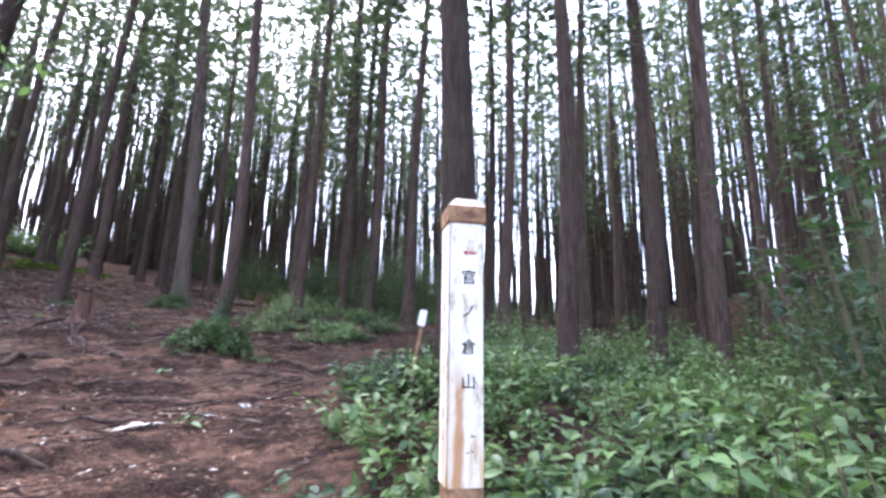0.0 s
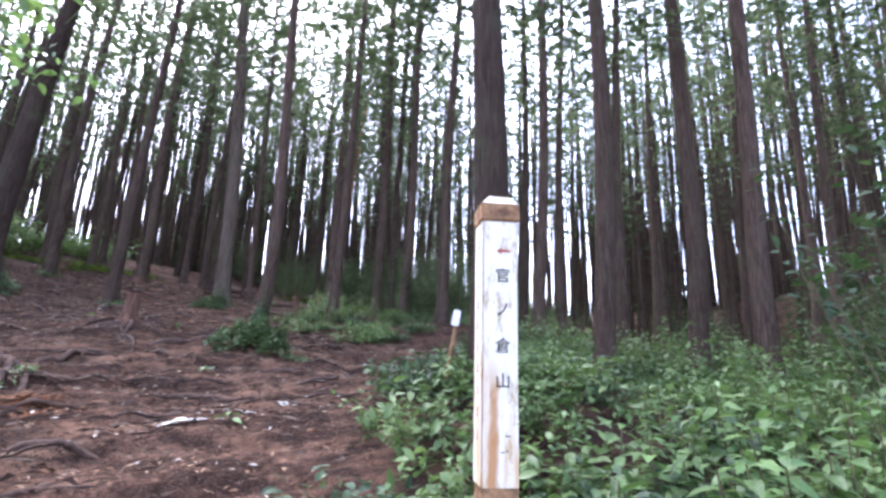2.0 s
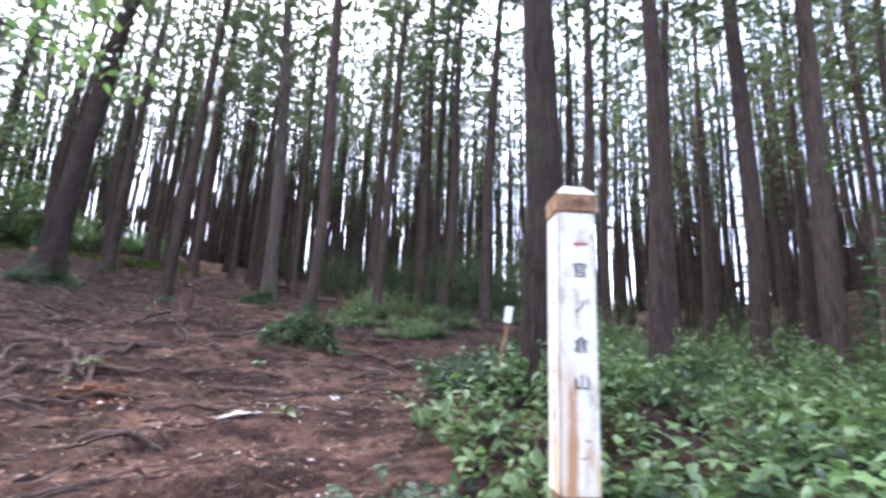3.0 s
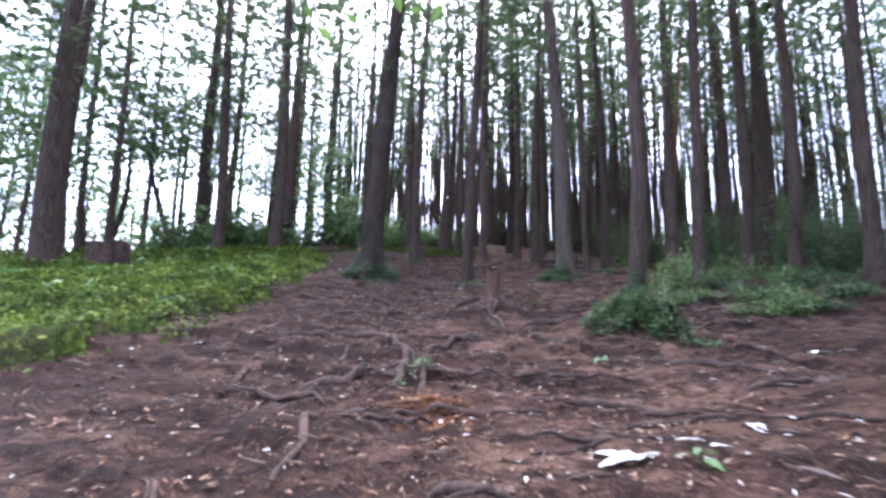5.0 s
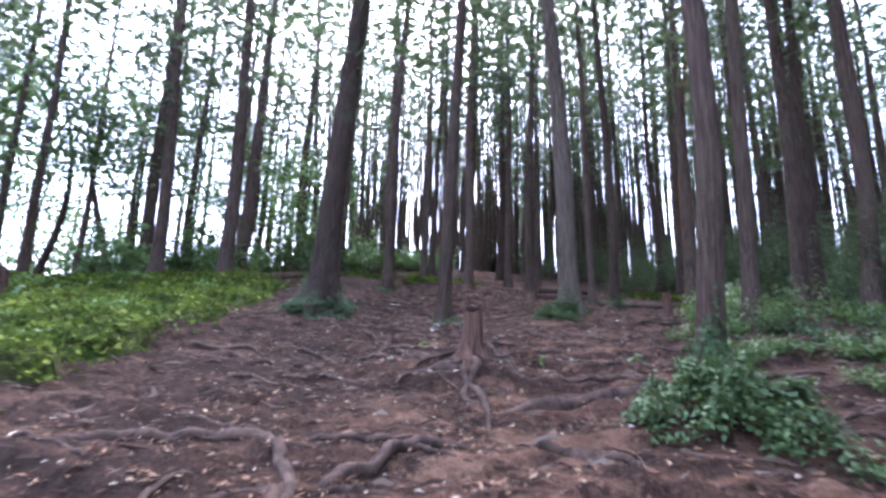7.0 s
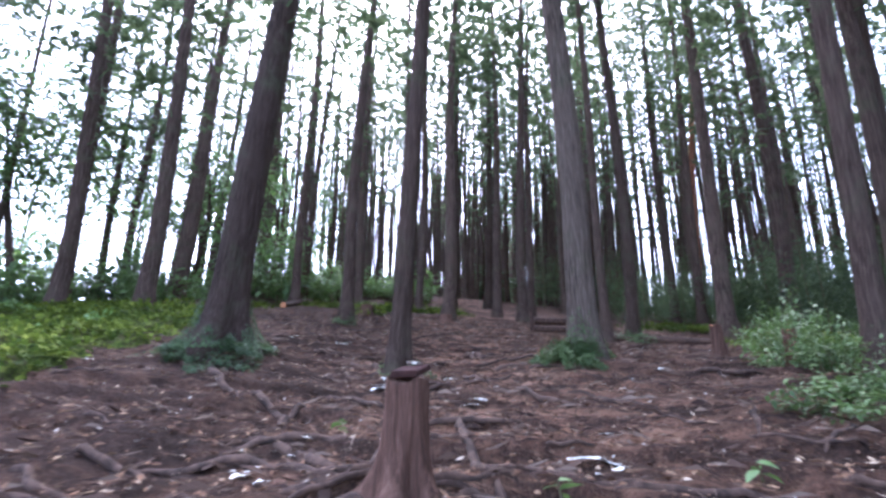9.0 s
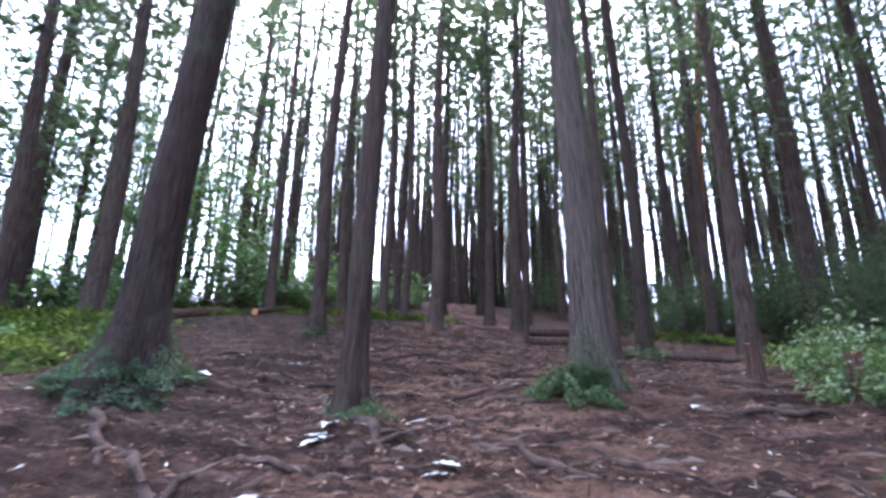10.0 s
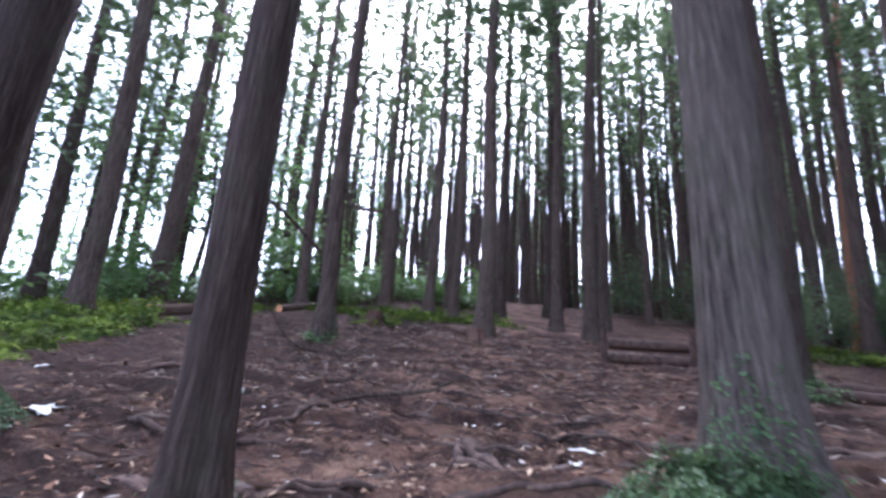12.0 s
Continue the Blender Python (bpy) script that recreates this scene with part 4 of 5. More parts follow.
spots = [(2.6, 9.0, 0.9), (1.9, 10.3, 1.0), (3.4, 9.6, 1.1), (4.2, 9.9, 1.1), (3.1, 7.6, 0.8), (2.3, 7.9, 0.6), (3.9, 11.0, 1.2), (0.4, 11.3, 0.8), (0.0, 12.6, 0.9), (1.6, 12.8, 1.0), (-0.9, 15.0, 0.8),
         (1.2, 10.6, 0.8), (2.8, 12.2, 1.1), (3.0, 13.5, 1.1), (-6.4, 17.9, 0.8), (-7.3, 14.9, 0.85), (-7.6, 15.6, 0.8), (-5.4, 13.9, 0.7), (-2.2, 17, 0.9), (-4.4, 17.2, 1.0), (-3.6, 19.5, 1.1), (-6.7, 14.0, 0.7), (-6.2, 13.2, 0.6), (-5.5, 12.5, 0.55)]
scatter_shrubs(MID, spots, "shrub", "loose green shrub with small glossy leaves", "shrub", "shrubs under the trees")
spots = [(4.15, 7.6, 1.2), (4.75, 8.7, 1.5), (5.5, 9.9, 1.7), (4.9, 11.2, 1.2), (6.3, 12.2, 1.6)]
scatter_shrubs(TALL_SHRUB, spots, "tall_shrub", "tall evergreen shrub with drooping glossy leaves", "shrub", "tall shrubs at the forest edge")
scatter_shrubs(YELLOW, [(2.62, 8.6, 1.0), (3.2, 9.3, 0.8)], "yellowing_shrub", "slender shrub with yellow-green leaves", "shrub", "")
under = random.Random(63)
UNDERSTOREY = []
for a0, a1, r0_, r1, cx, cy, n in ((93, 121, 13, 25, -6.1, 8.8, 20), (60, 84, 15, 26, 1.5, 2.0, 16), (84, 125, 19, 30, 1.5, 2.0, 10)):
    for i in range(n):
        a, r = radians(under.uniform(a0, a1)), under.uniform(r0_, r1)
        UNDERSTOREY.append((cx + r * math.cos(a), cy + r * math.sin(a), under.uniform(0.7, 1.5)))
scatter_shrubs(YOUNG, UNDERSTOREY + [(-4.6, 15.9, 1.0), (-3.6, 16.6, 1.2), (-5.2, 18.6, 1.2), (-2.6, 18.8, 1.1), (-6.2, 21.4, 1.2), (-14.5, 26, 1.3), (-17.5, 25, 1.3), (-9.5, 24.6, 1.3), (-20, 24, 1.3), (-12.6, 27.5, 1.4)], "young_conifer", "dark young conifer with dense drooping foliage", "tree", "young conifers")
# low greenery beside the right-hand path
spots = []
while len(spots) < 44:
    x, y = rng.uniform(-7.2, -2.6), rng.uniform(9.9, 15.5)
    d = (x + 5.2) * 0.62 + (y - 11.6) * 0.78
    if d > -0.9 and y < 16 and (x > -5.9 or y > 12.6) and math.hypot(x + 5.8, y - 13.05) > 0.5:
        spots.append((x, y, rng.uniform(0.55, 1.0)))
scatter_shrubs(LOW, spots, "low_shrub", "low pale green plants on the forest floor", "shrub", "undergrowth")


def floor_plants():
    r0 = random.Random(91)
    verts, faces, made = [], [], 0
    while made < 15000:
        x, y = r0.uniform(-3.4, 10), r0.uniform(7.0, 24)
        if not in_right_bed(x - 0.2, y) or (x < -1.2 and y < 11) or noise.noise((x * 0.6, y * 0.6, 2)) < -0.3:
            continue
        p = Vector((x, y, ground_z(x, y) + r0.uniform(0, 0.22) * (0.7 + noise.noise((x, y, 3)))))
        ln = r0.uniform(0.06, 0.13) * (1 + 0.03 * (y - 7))
        plain_leaf(verts, faces, p, Vector((r0.gauss(0, 1), r0.gauss(0, 1), r0.gauss(0.2, 0.4))), Vector((r0.gauss(0, 0.4), r0.gauss(0, 0.4), 1)).normalized(), ln, ln * 0.36)
        made += 1
    tagged(link_mesh("floor_plants", verts, faces, SHRUB), "low green plants covering the forest floor", "ground cover", kind="stuff")


floor_plants()


# ---- ivy and mounds at the feet of the trunks ----
def ivy_patch(name, x, y, rx, ry, turn, hump, count, length, seed, label, climb=None, mat=IVY):
    """Small leaves over a low mound, some climbing the trunk (x, y, radius, height)."""
    r0 = random.Random(seed)
    verts, faces = [], []
    z0 = ground_z(x, y)
    c, s = math.cos(radians(turn)), math.sin(radians(turn))
    for _ in range(count):
        a, q = r0.uniform(0, 6.283), math.sqrt(r0.random())
        q *= 0.8 + 0.28 * math.sin(3 * a + seed) + 0.12 * math.sin(7 * a + seed)
        u, w = rx * q * math.cos(a), ry * q * math.sin(a)
        px, py = u * c - w * s, u * s + w * c
        if noise.noise(((x + px) * 3.2, (y + py) * 3.2, seed)) < 0.9 * q - 0.75 + r0.gauss(0, 0.12):
            continue
        pz = ground_z(x + px, y + py) - z0 + soil_bump(x + px, y + py) + hump * max(1 - q * q, 0) * r0.uniform(0.3, 1.05) * (1 + 0.9 * noise.noise(((x + px) * 6, (y + py) * 6, seed + 2))) + r0.uniform(0, 0.05)
        d = Vector((r0.gauss(0, 1), r0.gauss(0, 1), r0.gauss(0, 0.4)))
        up = Vector((px / rx * 0.5 + r0.gauss(0, 0.3), py / ry * 0.5 + r0.gauss(0, 0.3), 1)).normalized()
        ln = length * r0.uniform(0.6, 1.4)
        plain_leaf(verts, faces, Vector((px, py, pz)), d, up, ln, ln * 0.36)
    if climb:
        tx, ty, tr, th = climb
        for _ in range(int(count * 0.4)):
            a, t = r0.uniform(0, 6.283), r0.random() ** 1.6
            if 0.5 + 0.4 * math.sin(2 * a + seed) + 0.5 * noise.noise((3 * math.cos(a), 3 * math.sin(a), t * th * 4 + seed)) < 0.2 + t:
                continue
            rr = tr * (1 + (1.7 if tr > 0.2 else 0.95) * math.exp(-t * th / 0.25)) + r0.uniform(0, 0.05)
            p = Vector((tx - x + rr * math.cos(a), ty - y + rr * math.sin(a), ground_z(tx, ty) - z0 + t * th))
            d = Vector((-math.sin(a) * r0.choice((-1, 1)), math.cos(a), r0.gauss(-0.5, 0.5)))
            ln = length * r0.uniform(0.6, 1.3)
            plain_leaf(verts, faces, p, d, Vector((math.cos(a), math.sin(a), 0.4)).normalized(), ln, ln * 0.36)
    ob = link_mesh(name, verts, faces, mat)
    ob.matrix_world = Matrix.Translation((x, y, z0))
    return tagged(ob, label, "ivy", kind="stuff")


ivy_patch("ivy_mound", -3.78, 8.05, 0.78, 0.5, 20, 0.32, 9000, 0.04, 3, "leafy green mound of ivy round a conifer's foot", (-4.22, 8.6, 0.1, 0.7))
ivy_patch("ivy_skirt", -8.45, 11.64, 0.55, 0.46, 20, 0.2, 9500, 0.027, 4, "dense ivy skirt round a grey trunk", (-8.49, 12.03, 0.17, 0.95))
ivy_patch("ivy_skirt", -11.1, 8.15, 1.0, 0.75, 50, 0.15, 13000, 0.03, 5, "straggling dark ivy round a thick trunk", (-11.41, 8.27, 0.26, 1.1), DEEP)
ivy_patch("ivy_tuft", -9.32, 9.87, 0.38, 0.3, 0, 0.1, 1300, 0.028, 6, "small ivy tuft at a slender trunk's foot", (-9.52, 9.84, 0.12, 0.3))
ivy_patch("ivy_tuft", -15.25, 11.75, 0.5, 0.4, 0, 0.1, 900, 0.042, 7, "small ivy tuft at a trunk's foot", (-15.31, 11.86, 0.15, 0.5))
ivy_patch("ivy_tuft", -10.1, 15.6, 0.6, 0.5, 0, 0.14, 1200, 0.042, 8, "ivy tuft at a thin trunk's foot", (-10.25, 15.83, 0.12, 0.4))
ivy_patch("ivy_tuft", -4.05, 5.2, 0.2, 0.32, 40, 0.08, 260, 0.035, 9, "small green plants among bare roots", None, SHRUB)
ivy_patch("green_patch", -11.2, 20.6, 2.4, 1.6, 20, 0.16, 4000, 0.08, 10, "light green patch of low plants under the trees", None, COVER)
ivy_patch("green_patch", -7.6, 16.9, 1.6, 2.0, 20, 0.22, 4000, 0.075, 11, "light green patch of low plants under the trees", None, COVER)
ivy_patch("green_patch", -19.5, 14.5, 2.4, 1.2, 40, 0.14, 3000, 0.085, 12, "thin green plants at the crest of the slope", None, COVER)

# low greenery on the crest and beyond it
crest = random.Random(91)
for i in range(26):
    x, y = crest.uniform(-27, -16.5), crest.uniform(6.5, 18.5)
    ivy_patch("green_patch", x, y, crest.uniform(0.6, 1.5), crest.uniform(0.4, 1.0), crest.uniform(0, 90), 0.12, 520, 0.085, 1300 + i, "low green plants and grass near the crest", None, COVER)
scatter_shrubs([shrub_mesh("crest_shrub", 1.1, 0.8, 26, 14, 0.13, 0.3, 590 + i, BRIGHT if i else BROAD) for i in range(3)],
               [(crest.uniform(-30, -21.5), crest.uniform(4.0, 20.0), crest.uniform(0.8, 2.3)) for i in range(48)],
               "crest_shrub", "green leafy shrub beyond the crest", "shrub", "shrubs beyond the crest")


# ---- green bank ----
def bank_limit(x, y):
    return 3.35 + 0.62 * (-5.6 - x) * (1 - 0.011 * (-5.6 - x)) + 0.28 * noise.noise((x * 0.9, y * 0.9, 5)) + 0.2 * noise.noise((x * 3, y * 3, 6))


def bank_hump(x, y, limit):
    hump = 0.18 + 0.2 * noise.noise((x * 1.1, y * 1.1, 8)) + 0.05 * noise.noise((x * 4, y * 4, 8))
    return hump * min(1, (limit - y) * 1.2 + 0.2)


def bank_moss():
    """A mossy mat under the leaves, sinking into the soil along its edge."""
    m, nt, b = material("moss", 1.0, 0.05)
    col = ramp(nt, noise_tex(nt, 14.0, 6, 0.7), [(0.34, (0.02, 0.03, 0.01)), (0.5, (0.06, 0.085, 0.017)), (0.64, (0.15, 0.19, 0.03))])
    col = mix(nt, ramp(nt, noise_tex(nt, 2.0, 5, 0.65), [(0.45, (0.75, 0.75, 0.75)), (0.56, (0, 0, 0))]), col, (0.05, 0.042, 0.02))
    nt.links.new(col, b.inputs["Base Color"])
    bump(nt, b, noise_tex(nt, 30.0, 6, 0.75), 1.0, 0.05)
    n, k = 150, 120
    verts, faces = [], []
    for i in range(n + 1):
        for j in range(k + 1):
            x, y = -21 + 15.9 * i / n, -3.0 + 12.4 * j / k
            limit = bank_limit(x, y)
            edge = min(limit - y, (-5.35 + 0.25 * noise.noise((x, y * 1.3, 3)) - 0.25 * max(3.3 - y, 0) - x))
            verts.append((x, y, ground_z(x, y) + (max(bank_hump(x, y, limit), 0.03) * 0.75 if edge > 0.5 - 0.9 * noise.noise((x * 1.5, y * 1.5, 14)) + 0.25 * max(x + 9, 0) else -0.12)))
    for i in range(n):
        for j in range(k):
            q = (i * (k + 1) + j, (i + 1) * (k + 1) + j, (i + 1) * (k + 1) + j + 1, i * (k + 1) + j + 1)
            if any(verts[v][2] > ground_z(verts[v][0], verts[v][1]) for v in q):
                faces.append(q)
    tagged(link_mesh("moss", verts, faces, m, smooth=True), "thick green moss mat covering the bank", "moss", kind="stuff")


bank_moss()


def bank_cover():
    r0 = random.Random(77)
    verts, faces = [], []
    made = 0
    while made < 52000:
        x, y = r0.uniform(-21, -4.8), r0.uniform(-3.0, 9.4)
        limit = bank_limit(x, y)
        near = math.hypot(x + 3, y - 3)
        if x > -5.45 + 0.25 * noise.noise((x, y * 1.3, 3)) - 0.25 * max(3.3 - y, 0):
            continue
        if y > limit + 0.3 or r0.random() > min(1.0, 6.0 / near):
            continue
        if y > limit - 0.5 and r0.random() < 0.2 + 0.62 * (y - limit + 0.5) / 0.5:
            continue
        if noise.noise((x * 1.5, y * 1.5, 14)) < 0.25 - 0.42 * min(limit - y, -5.3 - x) and r0.random() < 0.85:
            continue
        if x > -10 and r0.random() < 0.2 * (x + 10):
            continue
        hump = bank_hump(x, y, limit)
        p = Vector((x, y, ground_z(x, y) + max(hump, 0.03) * r0.uniform(0.72, 1.2) + r0.uniform(0, 0.05)))
        d = Vector((r0.gauss(0, 1), r0.gauss(0, 1), r0.gauss(0.2, 0.5)))
        ln = r0.uniform(0.035, 0.09) * (1 + 0.05 * near)
        plain_leaf(verts, faces, p, d, Vector((r0.gauss(0, 0.4), r0.gauss(0, 0.4), 1)).normalized(), ln, ln * r0.uniform(0.3, 0.42))
        made += 1
    tagged(link_mesh("bank_plants", verts, faces, COVER), "bright green ground-cover plants on the bank", "ground cover", kind="stuff")


bank_cover()
valley_side = random.Random(57)
scatter_shrubs([shrub_mesh("bank_fern", 0.3, 0.4, 22, 12, 0.11, 0.22, 580 + i, BRIGHT) for i in range(3)],
               [(-8.3, 3.6, 0.9), (-9.4, 4.2, 1.0), (-10.6, 4.2, 1.1), (-11.8, 5.0, 1.2), (-13.0, 5.2, 1.2), (-14.6, 6.0, 1.2), (-9.0, 2.9, 0.8), (-12.4, 3.6, 1.1), (-16, 7.0, 1.3), (-17.4, 7.6, 1.3), (-15.8, 5.0, 1.3), (-18.5, 5.6, 1.5)] + [(valley_side.uniform(-19, -9), valley_side.uniform(-0.5, 4.2), valley_side.uniform(0.6, 1.7)) for i in range(40)],
               "bank_fern", "light green leafy tuft on the bank", "plant", "leafy tufts on the bank")


# ---- broad-leaved trees ----
def broadleaf(x, y, height, spread, seed, label, leaf=0.22, count=1500, lean=(0, 0), low=0.35, mat=BROAD, boughs=()):
    r0 = random.Random(seed)
    tree = new("broadleaf_tree")
    tagged(tree, label, "tree", "broad-leaved trees")
    tree.matrix_world = Matrix.Translation((x, y, ground_z(x, y)))
    tv, tf, lv, lf = [], [], [], []

    def limb(p, q, ra, rb, sides=8, steps=5):
        n, d = len(tv), (q - p)
        side = d.cross(Vector((0.3, 0.2, 1))).normalized()
        other = side.cross(d).normalized()
        wob = Vector((r0.gauss(0, 0.06), r0.gauss(0, 0.06), 0)) * d.length
        for i in range(steps + 1):
            t = i / steps
            c, rr = p + d * t + wob * math.sin(math.pi * t), ra + (rb - ra) * t
            for j in range(sides):
                a = 2 * math.pi * j / sides
                tv.append(tuple(c + side * (rr * math.cos(a)) + other * (rr * math.sin(a))))
        for i in range(steps):
            for j in range(sides):
                k = (j + 1) % sides
                tf.append((n + i * sides + j, n + i * sides + k, n + (i + 1) * sides + k, n + (i + 1) * sides + j))

    top = Vector((lean[0], lean[1], height))
    limb(Vector((0, 0, -0.3)), top * 0.9, 0.014 * height + 0.03, 0.02, 10, 8)
    limbs = []
    for i in range(16):
        t = low + (0.9 - low) * r0.random()
        p = top * (0.9 * t)
        a = r0.uniform(0, 6.283)
        q = p + Vector((math.cos(a) * spread * r0.uniform(0.5, 1), math.sin(a) * spread * r0.uniform(0.5, 1), height * r0.uniform(0.0, 0.22)))
        limb(p, q, 0.035, 0.008, 5, 4)
        limbs.append((p, q))
    base = ground_z(x, y)
    for (ax, ay), az, (bx, by), bz in boughs:
        p, q = Vector((ax - x, ay - y, az)), Vector((bx - x, by - y, bz - base))
        limb(top * 0.35, p, 0.035, 0.025, 6, 4)
        limb(p, q, 0.025, 0.005, 6, 6)
        for _ in range(200):
            c = p.lerp(q, 0.35 + 0.65 * r0.random()) + Vector((r0.gauss(0, 0.14), r0.gauss(0, 0.14), r0.gauss(-0.04, 0.1)))
            d = Vector((r0.gauss(0, 1), r0.gauss(0, 1), r0.gauss(-0.4, 0.4)))
            ln = 0.085 * r0.uniform(0.6, 1.3)
            blade(lv, lf, c, d, Vector((r0.gauss(0, 0.4), r0.gauss(0, 0.4), 1)).normalized(), ln, ln * 0.27)
    for _ in range(count):
        p, q = r0.choice(limbs)
        c = p.lerp(q, 0.35 + 0.65 * r0.random()) + Vector((r0.gauss(0, 1), r0.gauss(0, 1), r0.gauss(0, 0.7))) * spread * 0.16
        d = Vector((r0.gauss(0, 1), r0.gauss(0, 1), r0.gauss(-0.3, 0.4)))
        ln = leaf * r0.uniform(0.6, 1.3)
        plain_leaf(lv, lf, c, d, Vector((r0.gauss(0, 0.5), r0.gauss(0, 0.5), 1)).normalized(), ln, ln * 0.3)
    link_mesh("trunk", tv, tf, BARK, tree, True)
    link_mesh("crown", lv, lf, mat, tree)["label"] = "light green broad leaves"
    return tree


broadleaf(-2.6, 0.9, 6.0, 2.4, 11, "slender broad-leaved tree overhanging the trail", 0.13, 500, (0.2, 0.6), 0.6, BRIGHT,
          [((-2.5, 1.3), 2.3, (-0.3, 2.9), 3.55), ((-2.5, 1.4), 2.4, (-1.1, 3.3), 3.75), ((-2.5, 1.4), 2.6, (-2.2, 4.1), 4.0), ((-2.5, 1.3), 2.3, (-0.9, 2.7), 3.4)])
broadleaf(-22, -1.0, 9, 4.0, 12, "light green broad-leaved tree on the valley side", 0.20, 3300)
broadleaf(-27, 2.5, 10, 4.5, 13, "light green broad-leaved tree on the valley side", 0.22, 3740)
broadleaf(-25.5, 9.8, 7, 3.2, 14, "bright green broad-leaved tree beyond the crest", 0.18, 3080, (1, 0), 0.2, BRIGHT)
broadleaf(-25.0, 12.6, 5.5, 2.8, 21, "bright yellow-green broad-leaved tree beyond the crest", 0.15, 3000, (0, 0), 0.1, BRIGHT)
broadleaf(-31, 6.0, 11, 5.0, 15, "light green broad-leaved tree on the valley side", 0.24, 3740)
broadleaf(-19.0, -4.0, 8, 4.0, 16, "light green broad-leaved tree on the valley side", 0.19, 3080)
broadleaf(-23.5, 5.2, 9, 3.2, 17, "leaning broad-leaved tree with a bare bent trunk", 0.18, 1540, (-3.5, -2.0), 0.6)
broadleaf(-33, 12, 10, 5.0, 18, "bright green broad-leaved tree beyond the crest", 0.25, 3300, (0, 0), 0.15, BRIGHT)
valley = random.Random(31)
for i in range(6):
    broadleaf(valley.uniform(-46, -27), valley.uniform(-9, 9), valley.uniform(6, 11), valley.uniform(3.5, 5), 400 + i, "light green broad-leaved tree on the valley side", 0.26, 2400, (0, 0), 0.08, BROAD if i % 2 else BRIGHT)
broadleaf(-38, 18, 11, 5.0, 19, "green broad-leaved tree beyond the crest", 0.27, 3300, (0, 0), 0.15)
broadleaf(-40, 2, 12, 6.0, 20, "green broad-leaved tree down the valley side", 0.30, 3520, (0, 0), 0.15)


# ---- fallen leaves, litter ----
def fallen_leaf(x, y, size, seed, rest=None):
    """A big curled dry leaf with ragged lobes."""
    r0 = random.Random(seed)
    ob = new("fallen_leaf")
    z = ground_z(x, y) + soil_bump(x, y) if rest is None else rest
    ob.matrix_world = Matrix.Translation((x, y, z + 0.012)) @ pose(0, 0, 0, r0.uniform(-4, 6), r0.uniform(-6, 6), r0.uniform(0, 360))
    tagged(ob, "pale curled dry leaf lying on the soil", "leaf", "pale fallen leaves")
    verts, faces, n = [], [], 8
    for i in range(n + 1):
        t = i / n
        w = 0.2 * math.sin(math.pi * min(t * 0.92 + 0.06, 1)) * r0.uniform(0.75, 1.15)
        curl = r0.uniform(-0.1, 0.4) * w
        zc = 0.05 * math.sin(math.pi * t * r0.uniform(0.8, 1.3))
        for s in (-1, -0.5, 0, 0.5, 1):
            verts.append(((t - 0.5) * size, s * w * size, (zc + curl * s * s * 0.8 + r0.uniform(-0.02, 0.02)) * size))
    for i in range(n):
        for j in range(4):
            faces.append((i * 5 + j, i * 5 + j + 1, (i + 1) * 5 + j + 1, (i + 1) * 5 + j))
    link_mesh("leaf_blade", verts, faces, PALE_LEAF, ob, True)


def fallen(spots, seed):
    for i, (x, y, s) in enumerate(spots):
        fallen_leaf(x, y, s * 1.2, seed + i)


fallen(((-1.94, 5.22, 0.34), (-1.75, 5.75, 0.10), (-1.66, 6.41, 0.10), (-6.70, 9.89, 0.14), (-7.10, 7.57, 0.10), (-2.46, 9.85, 0.16), (-2.15, 9.05, 0.12), (-11.76, 9.95, 0.12), (-9.11, 9.46, 0.26), (-7.47, 7.66, 0.12), (-2.14, 5.28, 0.25), (-1.87, 5.67, 0.14), (-1.78, 6.23, 0.20), (-6.19, 3.78, 0.20), (-2.28, 8.72, 0.20), (-12.12, 6.34, 0.15), (-8.72, 6.17, 0.12)), 7000)
fallen(((-6.20, 9.33, 0.14), (-8.89, 9.23, 0.22), (-6.35, 9.29, 0.26), (-7.26, 7.51, 0.16), (-12.14, 6.88, 0.16), (-11.89, 6.04, 0.20), (-9.91, 6.20, 0.18), (-7.92, 9.63, 0.14), (-12.02, 10.19, 0.16), (-8.87, 10.05, 0.10), (-13.26, 9.86, 0.14), (-8.93, 10.18, 0.12), (-7.99, 9.77, 0.20), (-11.54, 8.98, 0.24), (-13.43, 10.00, 0.14), (-12.05, 10.28, 0.20), (-9.39, 11.78, 0.14)), 7100)
fallen(((-8.78, 13.01, 0.18), (-7.58, 12.20, 0.16), (-9.09, 9.35, 0.34), (-8.94, 9.35, 0.20), (-9.01, 10.28, 0.14), (-11.63, 8.97, 0.30), (-12.03, 10.33, 0.18), (-9.52, 11.97, 0.20), (-11.86, 8.98, 0.24), (-12.15, 10.46, 0.14), (-16.24, 9.16, 0.20), (-14.04, 8.56, 0.25), (-11.30, 12.66, 0.10), (-16.92, 14.89, 0.10), (-14.85, 13.22, 0.12)), 7200)


for i, (dx, dy, s) in enumerate(((-0.13, 0.11, 0.13), (-0.04, 0.03, 0.09), (-0.08, 0.09, 0.08))):
    fallen_leaf(-6.31 + dx, 7.95 + dy, s, 7700 + i, top + 0.058)


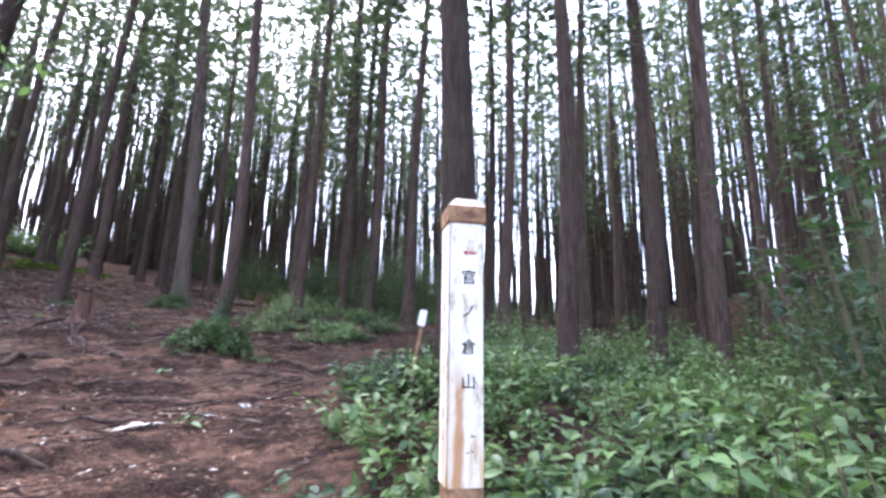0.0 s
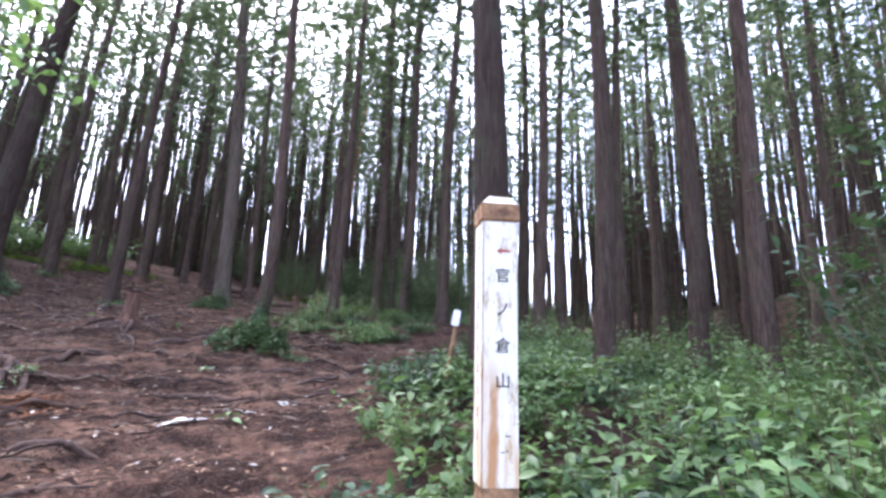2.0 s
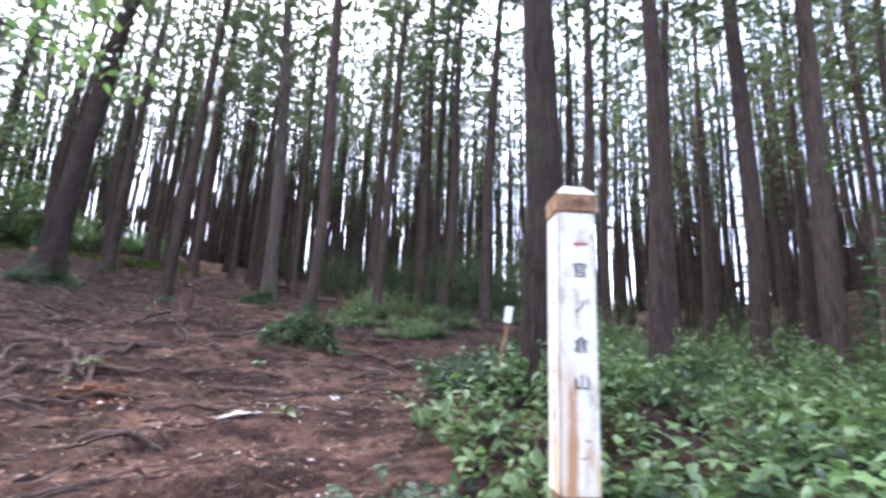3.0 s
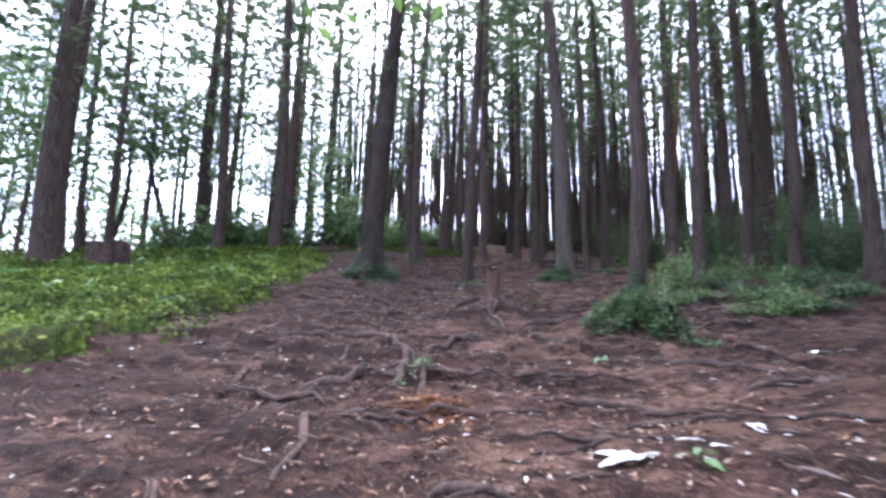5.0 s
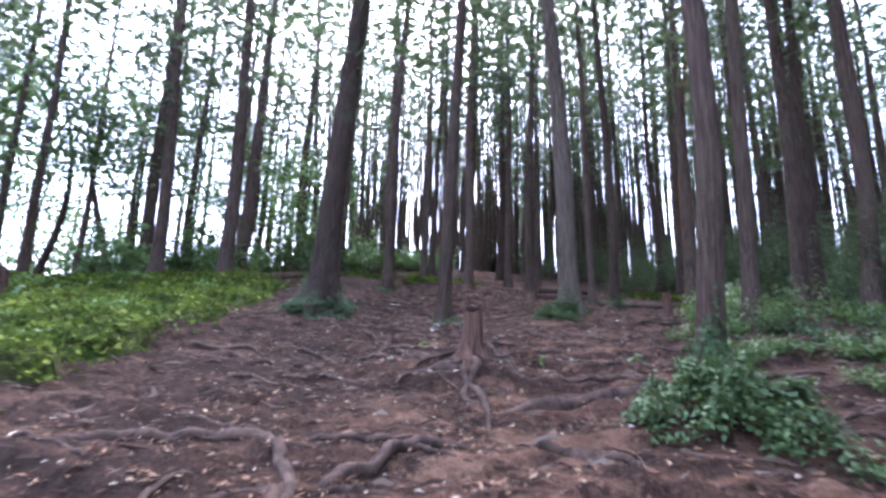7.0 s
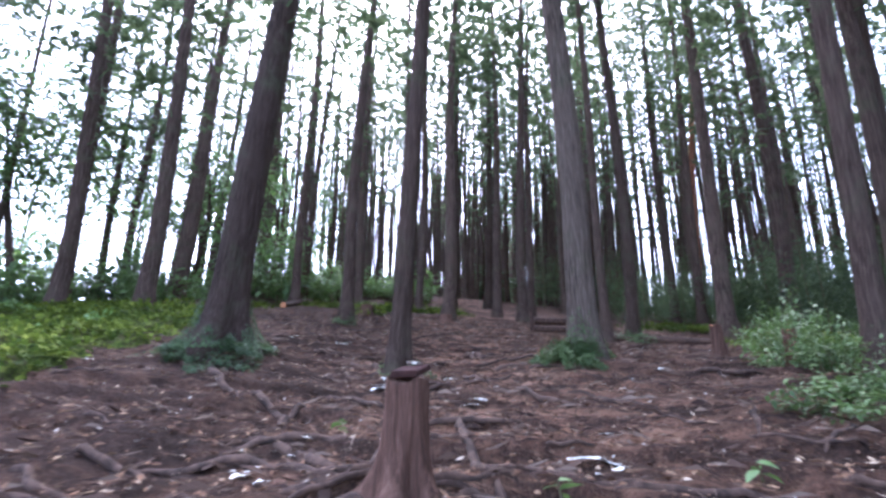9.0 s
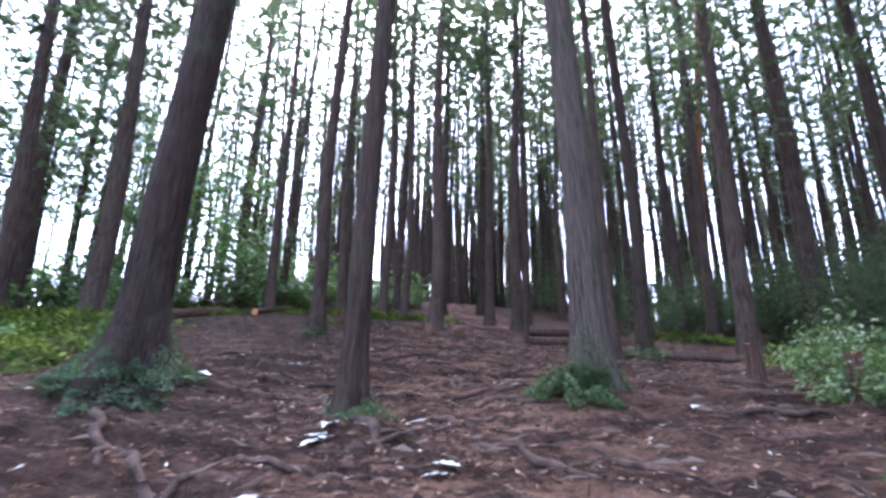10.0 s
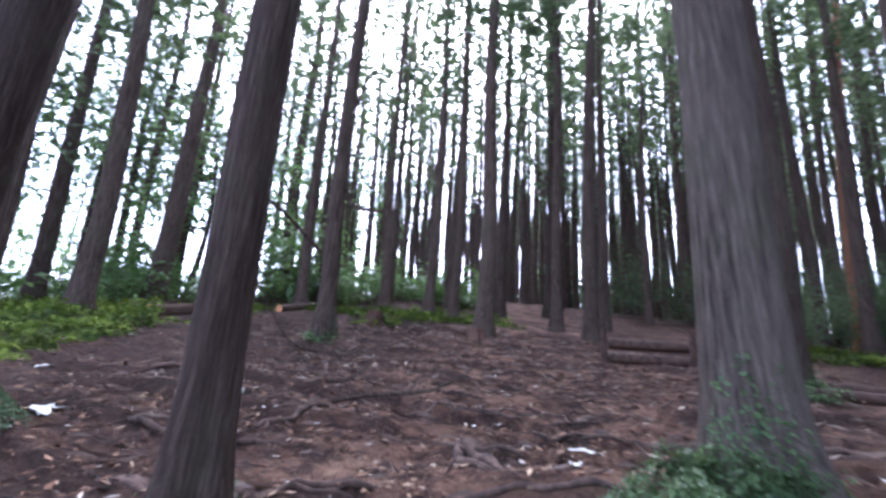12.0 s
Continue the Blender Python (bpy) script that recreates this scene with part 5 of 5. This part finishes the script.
def litter(name, label, count, colours, lo, hi, seed, aspect, region, lift=0.006):
    r0 = random.Random(seed)
    m, nt, b = material(name + "_surface", 0.95, 0.04)
    nt.links.new(ramp(nt, island_random(nt), colours), b.inputs["Base Color"])
    verts, faces, made = [], [], 0
    while made < count:
        s, off = r0.uniform(0.8, 22), r0.gauss(0, region)
        x, y = 1.46 - 0.78 * s + off * 0.62, 2.04 + 0.62 * s + off * 0.78
        if in_right_bed(x, y) and y < 7:
            continue
        a, ln = r0.uniform(0, 6.283), lo + (hi - lo) * r0.random() ** 1.8
        ln *= 0.85 + s * 0.015
        d = Vector((math.cos(a), math.sin(a), 0)) * ln
        e = Vector((-math.sin(a), math.cos(a), 0)) * ln * aspect * r0.uniform(0.7, 1.3)
        p = Vector((x, y, ground_z(x, y) + soil_bump(x, y) + lift))
        n, k = len(verts), r0.uniform(-0.1, 0.35)
        up = Vector((0, 0, ln * k))
        verts += [tuple(p - d * 0.5), tuple(p + e + up * 0.5), tuple(p + d * 0.5 + up), tuple(p - e + Vector((0, 0, ln * r0.uniform(0, 0.2))))]
        faces += [(n, n + 1, n + 2), (n, n + 2, n + 3)]
        made += 1
    tagged(link_mesh(name, verts, faces, m), label, "litter", kind="stuff")


litter("leaf_litter", "scattered small dry brown and tan leaves", 52000, [(0.0, (0.04, 0.022, 0.014)), (0.35, (0.13, 0.072, 0.042)), (0.75, (0.22, 0.13, 0.075)), (0.95, (0.33, 0.23, 0.14)), (1.0, (0.48, 0.40, 0.29))], 0.018, 0.088, 41, 0.16, 2.7, 0.015)
litter("pale_litter", "small pale leaf scraps on the soil", 1500, [(0.0, (0.34, 0.29, 0.22)), (1.0, (0.58, 0.55, 0.47))], 0.02, 0.085, 42, 0.17, 2.4, 0.018)
litter("twigs", "thin dead twigs and needles on the soil", 14000, [(0.0, (0.05, 0.032, 0.025)), (0.6, (0.13, 0.085, 0.06)), (1.0, (0.24, 0.18, 0.13))], 0.04, 0.24, 43, 0.018, 2.8, 0.02)


def needle_patch():
    r0 = random.Random(44)
    verts, faces = [], []
    for _ in range(1500):
        a, q = r0.uniform(0, 6.283), abs(r0.gauss(0, 0.17))
        x, y = -3.35 + q * math.cos(a) * 1.4, 4.9 + q * math.sin(a)
        t, ln = r0.uniform(0, 6.283), r0.uniform(0.03, 0.07)
        p = Vector((x, y, ground_z(x, y) + soil_bump(x, y) + 0.008 + r0.uniform(0, 0.015)))
        d, e, n = Vector((math.cos(t), math.sin(t), r0.uniform(0, 0.3))) * ln, Vector((-math.sin(t), math.cos(t), 0)) * ln * 0.12, len(verts)
        verts += [tuple(p - e), tuple(p + e), tuple(p + d)]
        faces.append((n, n + 1, n + 2))
    tagged(link_mesh("orange_needles", verts, faces, RUST), "orange-brown needle patch on the soil", "litter", kind="stuff")


needle_patch()
for i, (x, y) in enumerate(((-3.35, 6.75), (-7.8, 8.3), (-5.6, 9.7), (-6.0, 8.6), (-1.7, 5.5))):
    leafy_plant(x, y, 0.10, 4, 0.12, "bright", 6000 + i, "small green seedling in the soil")
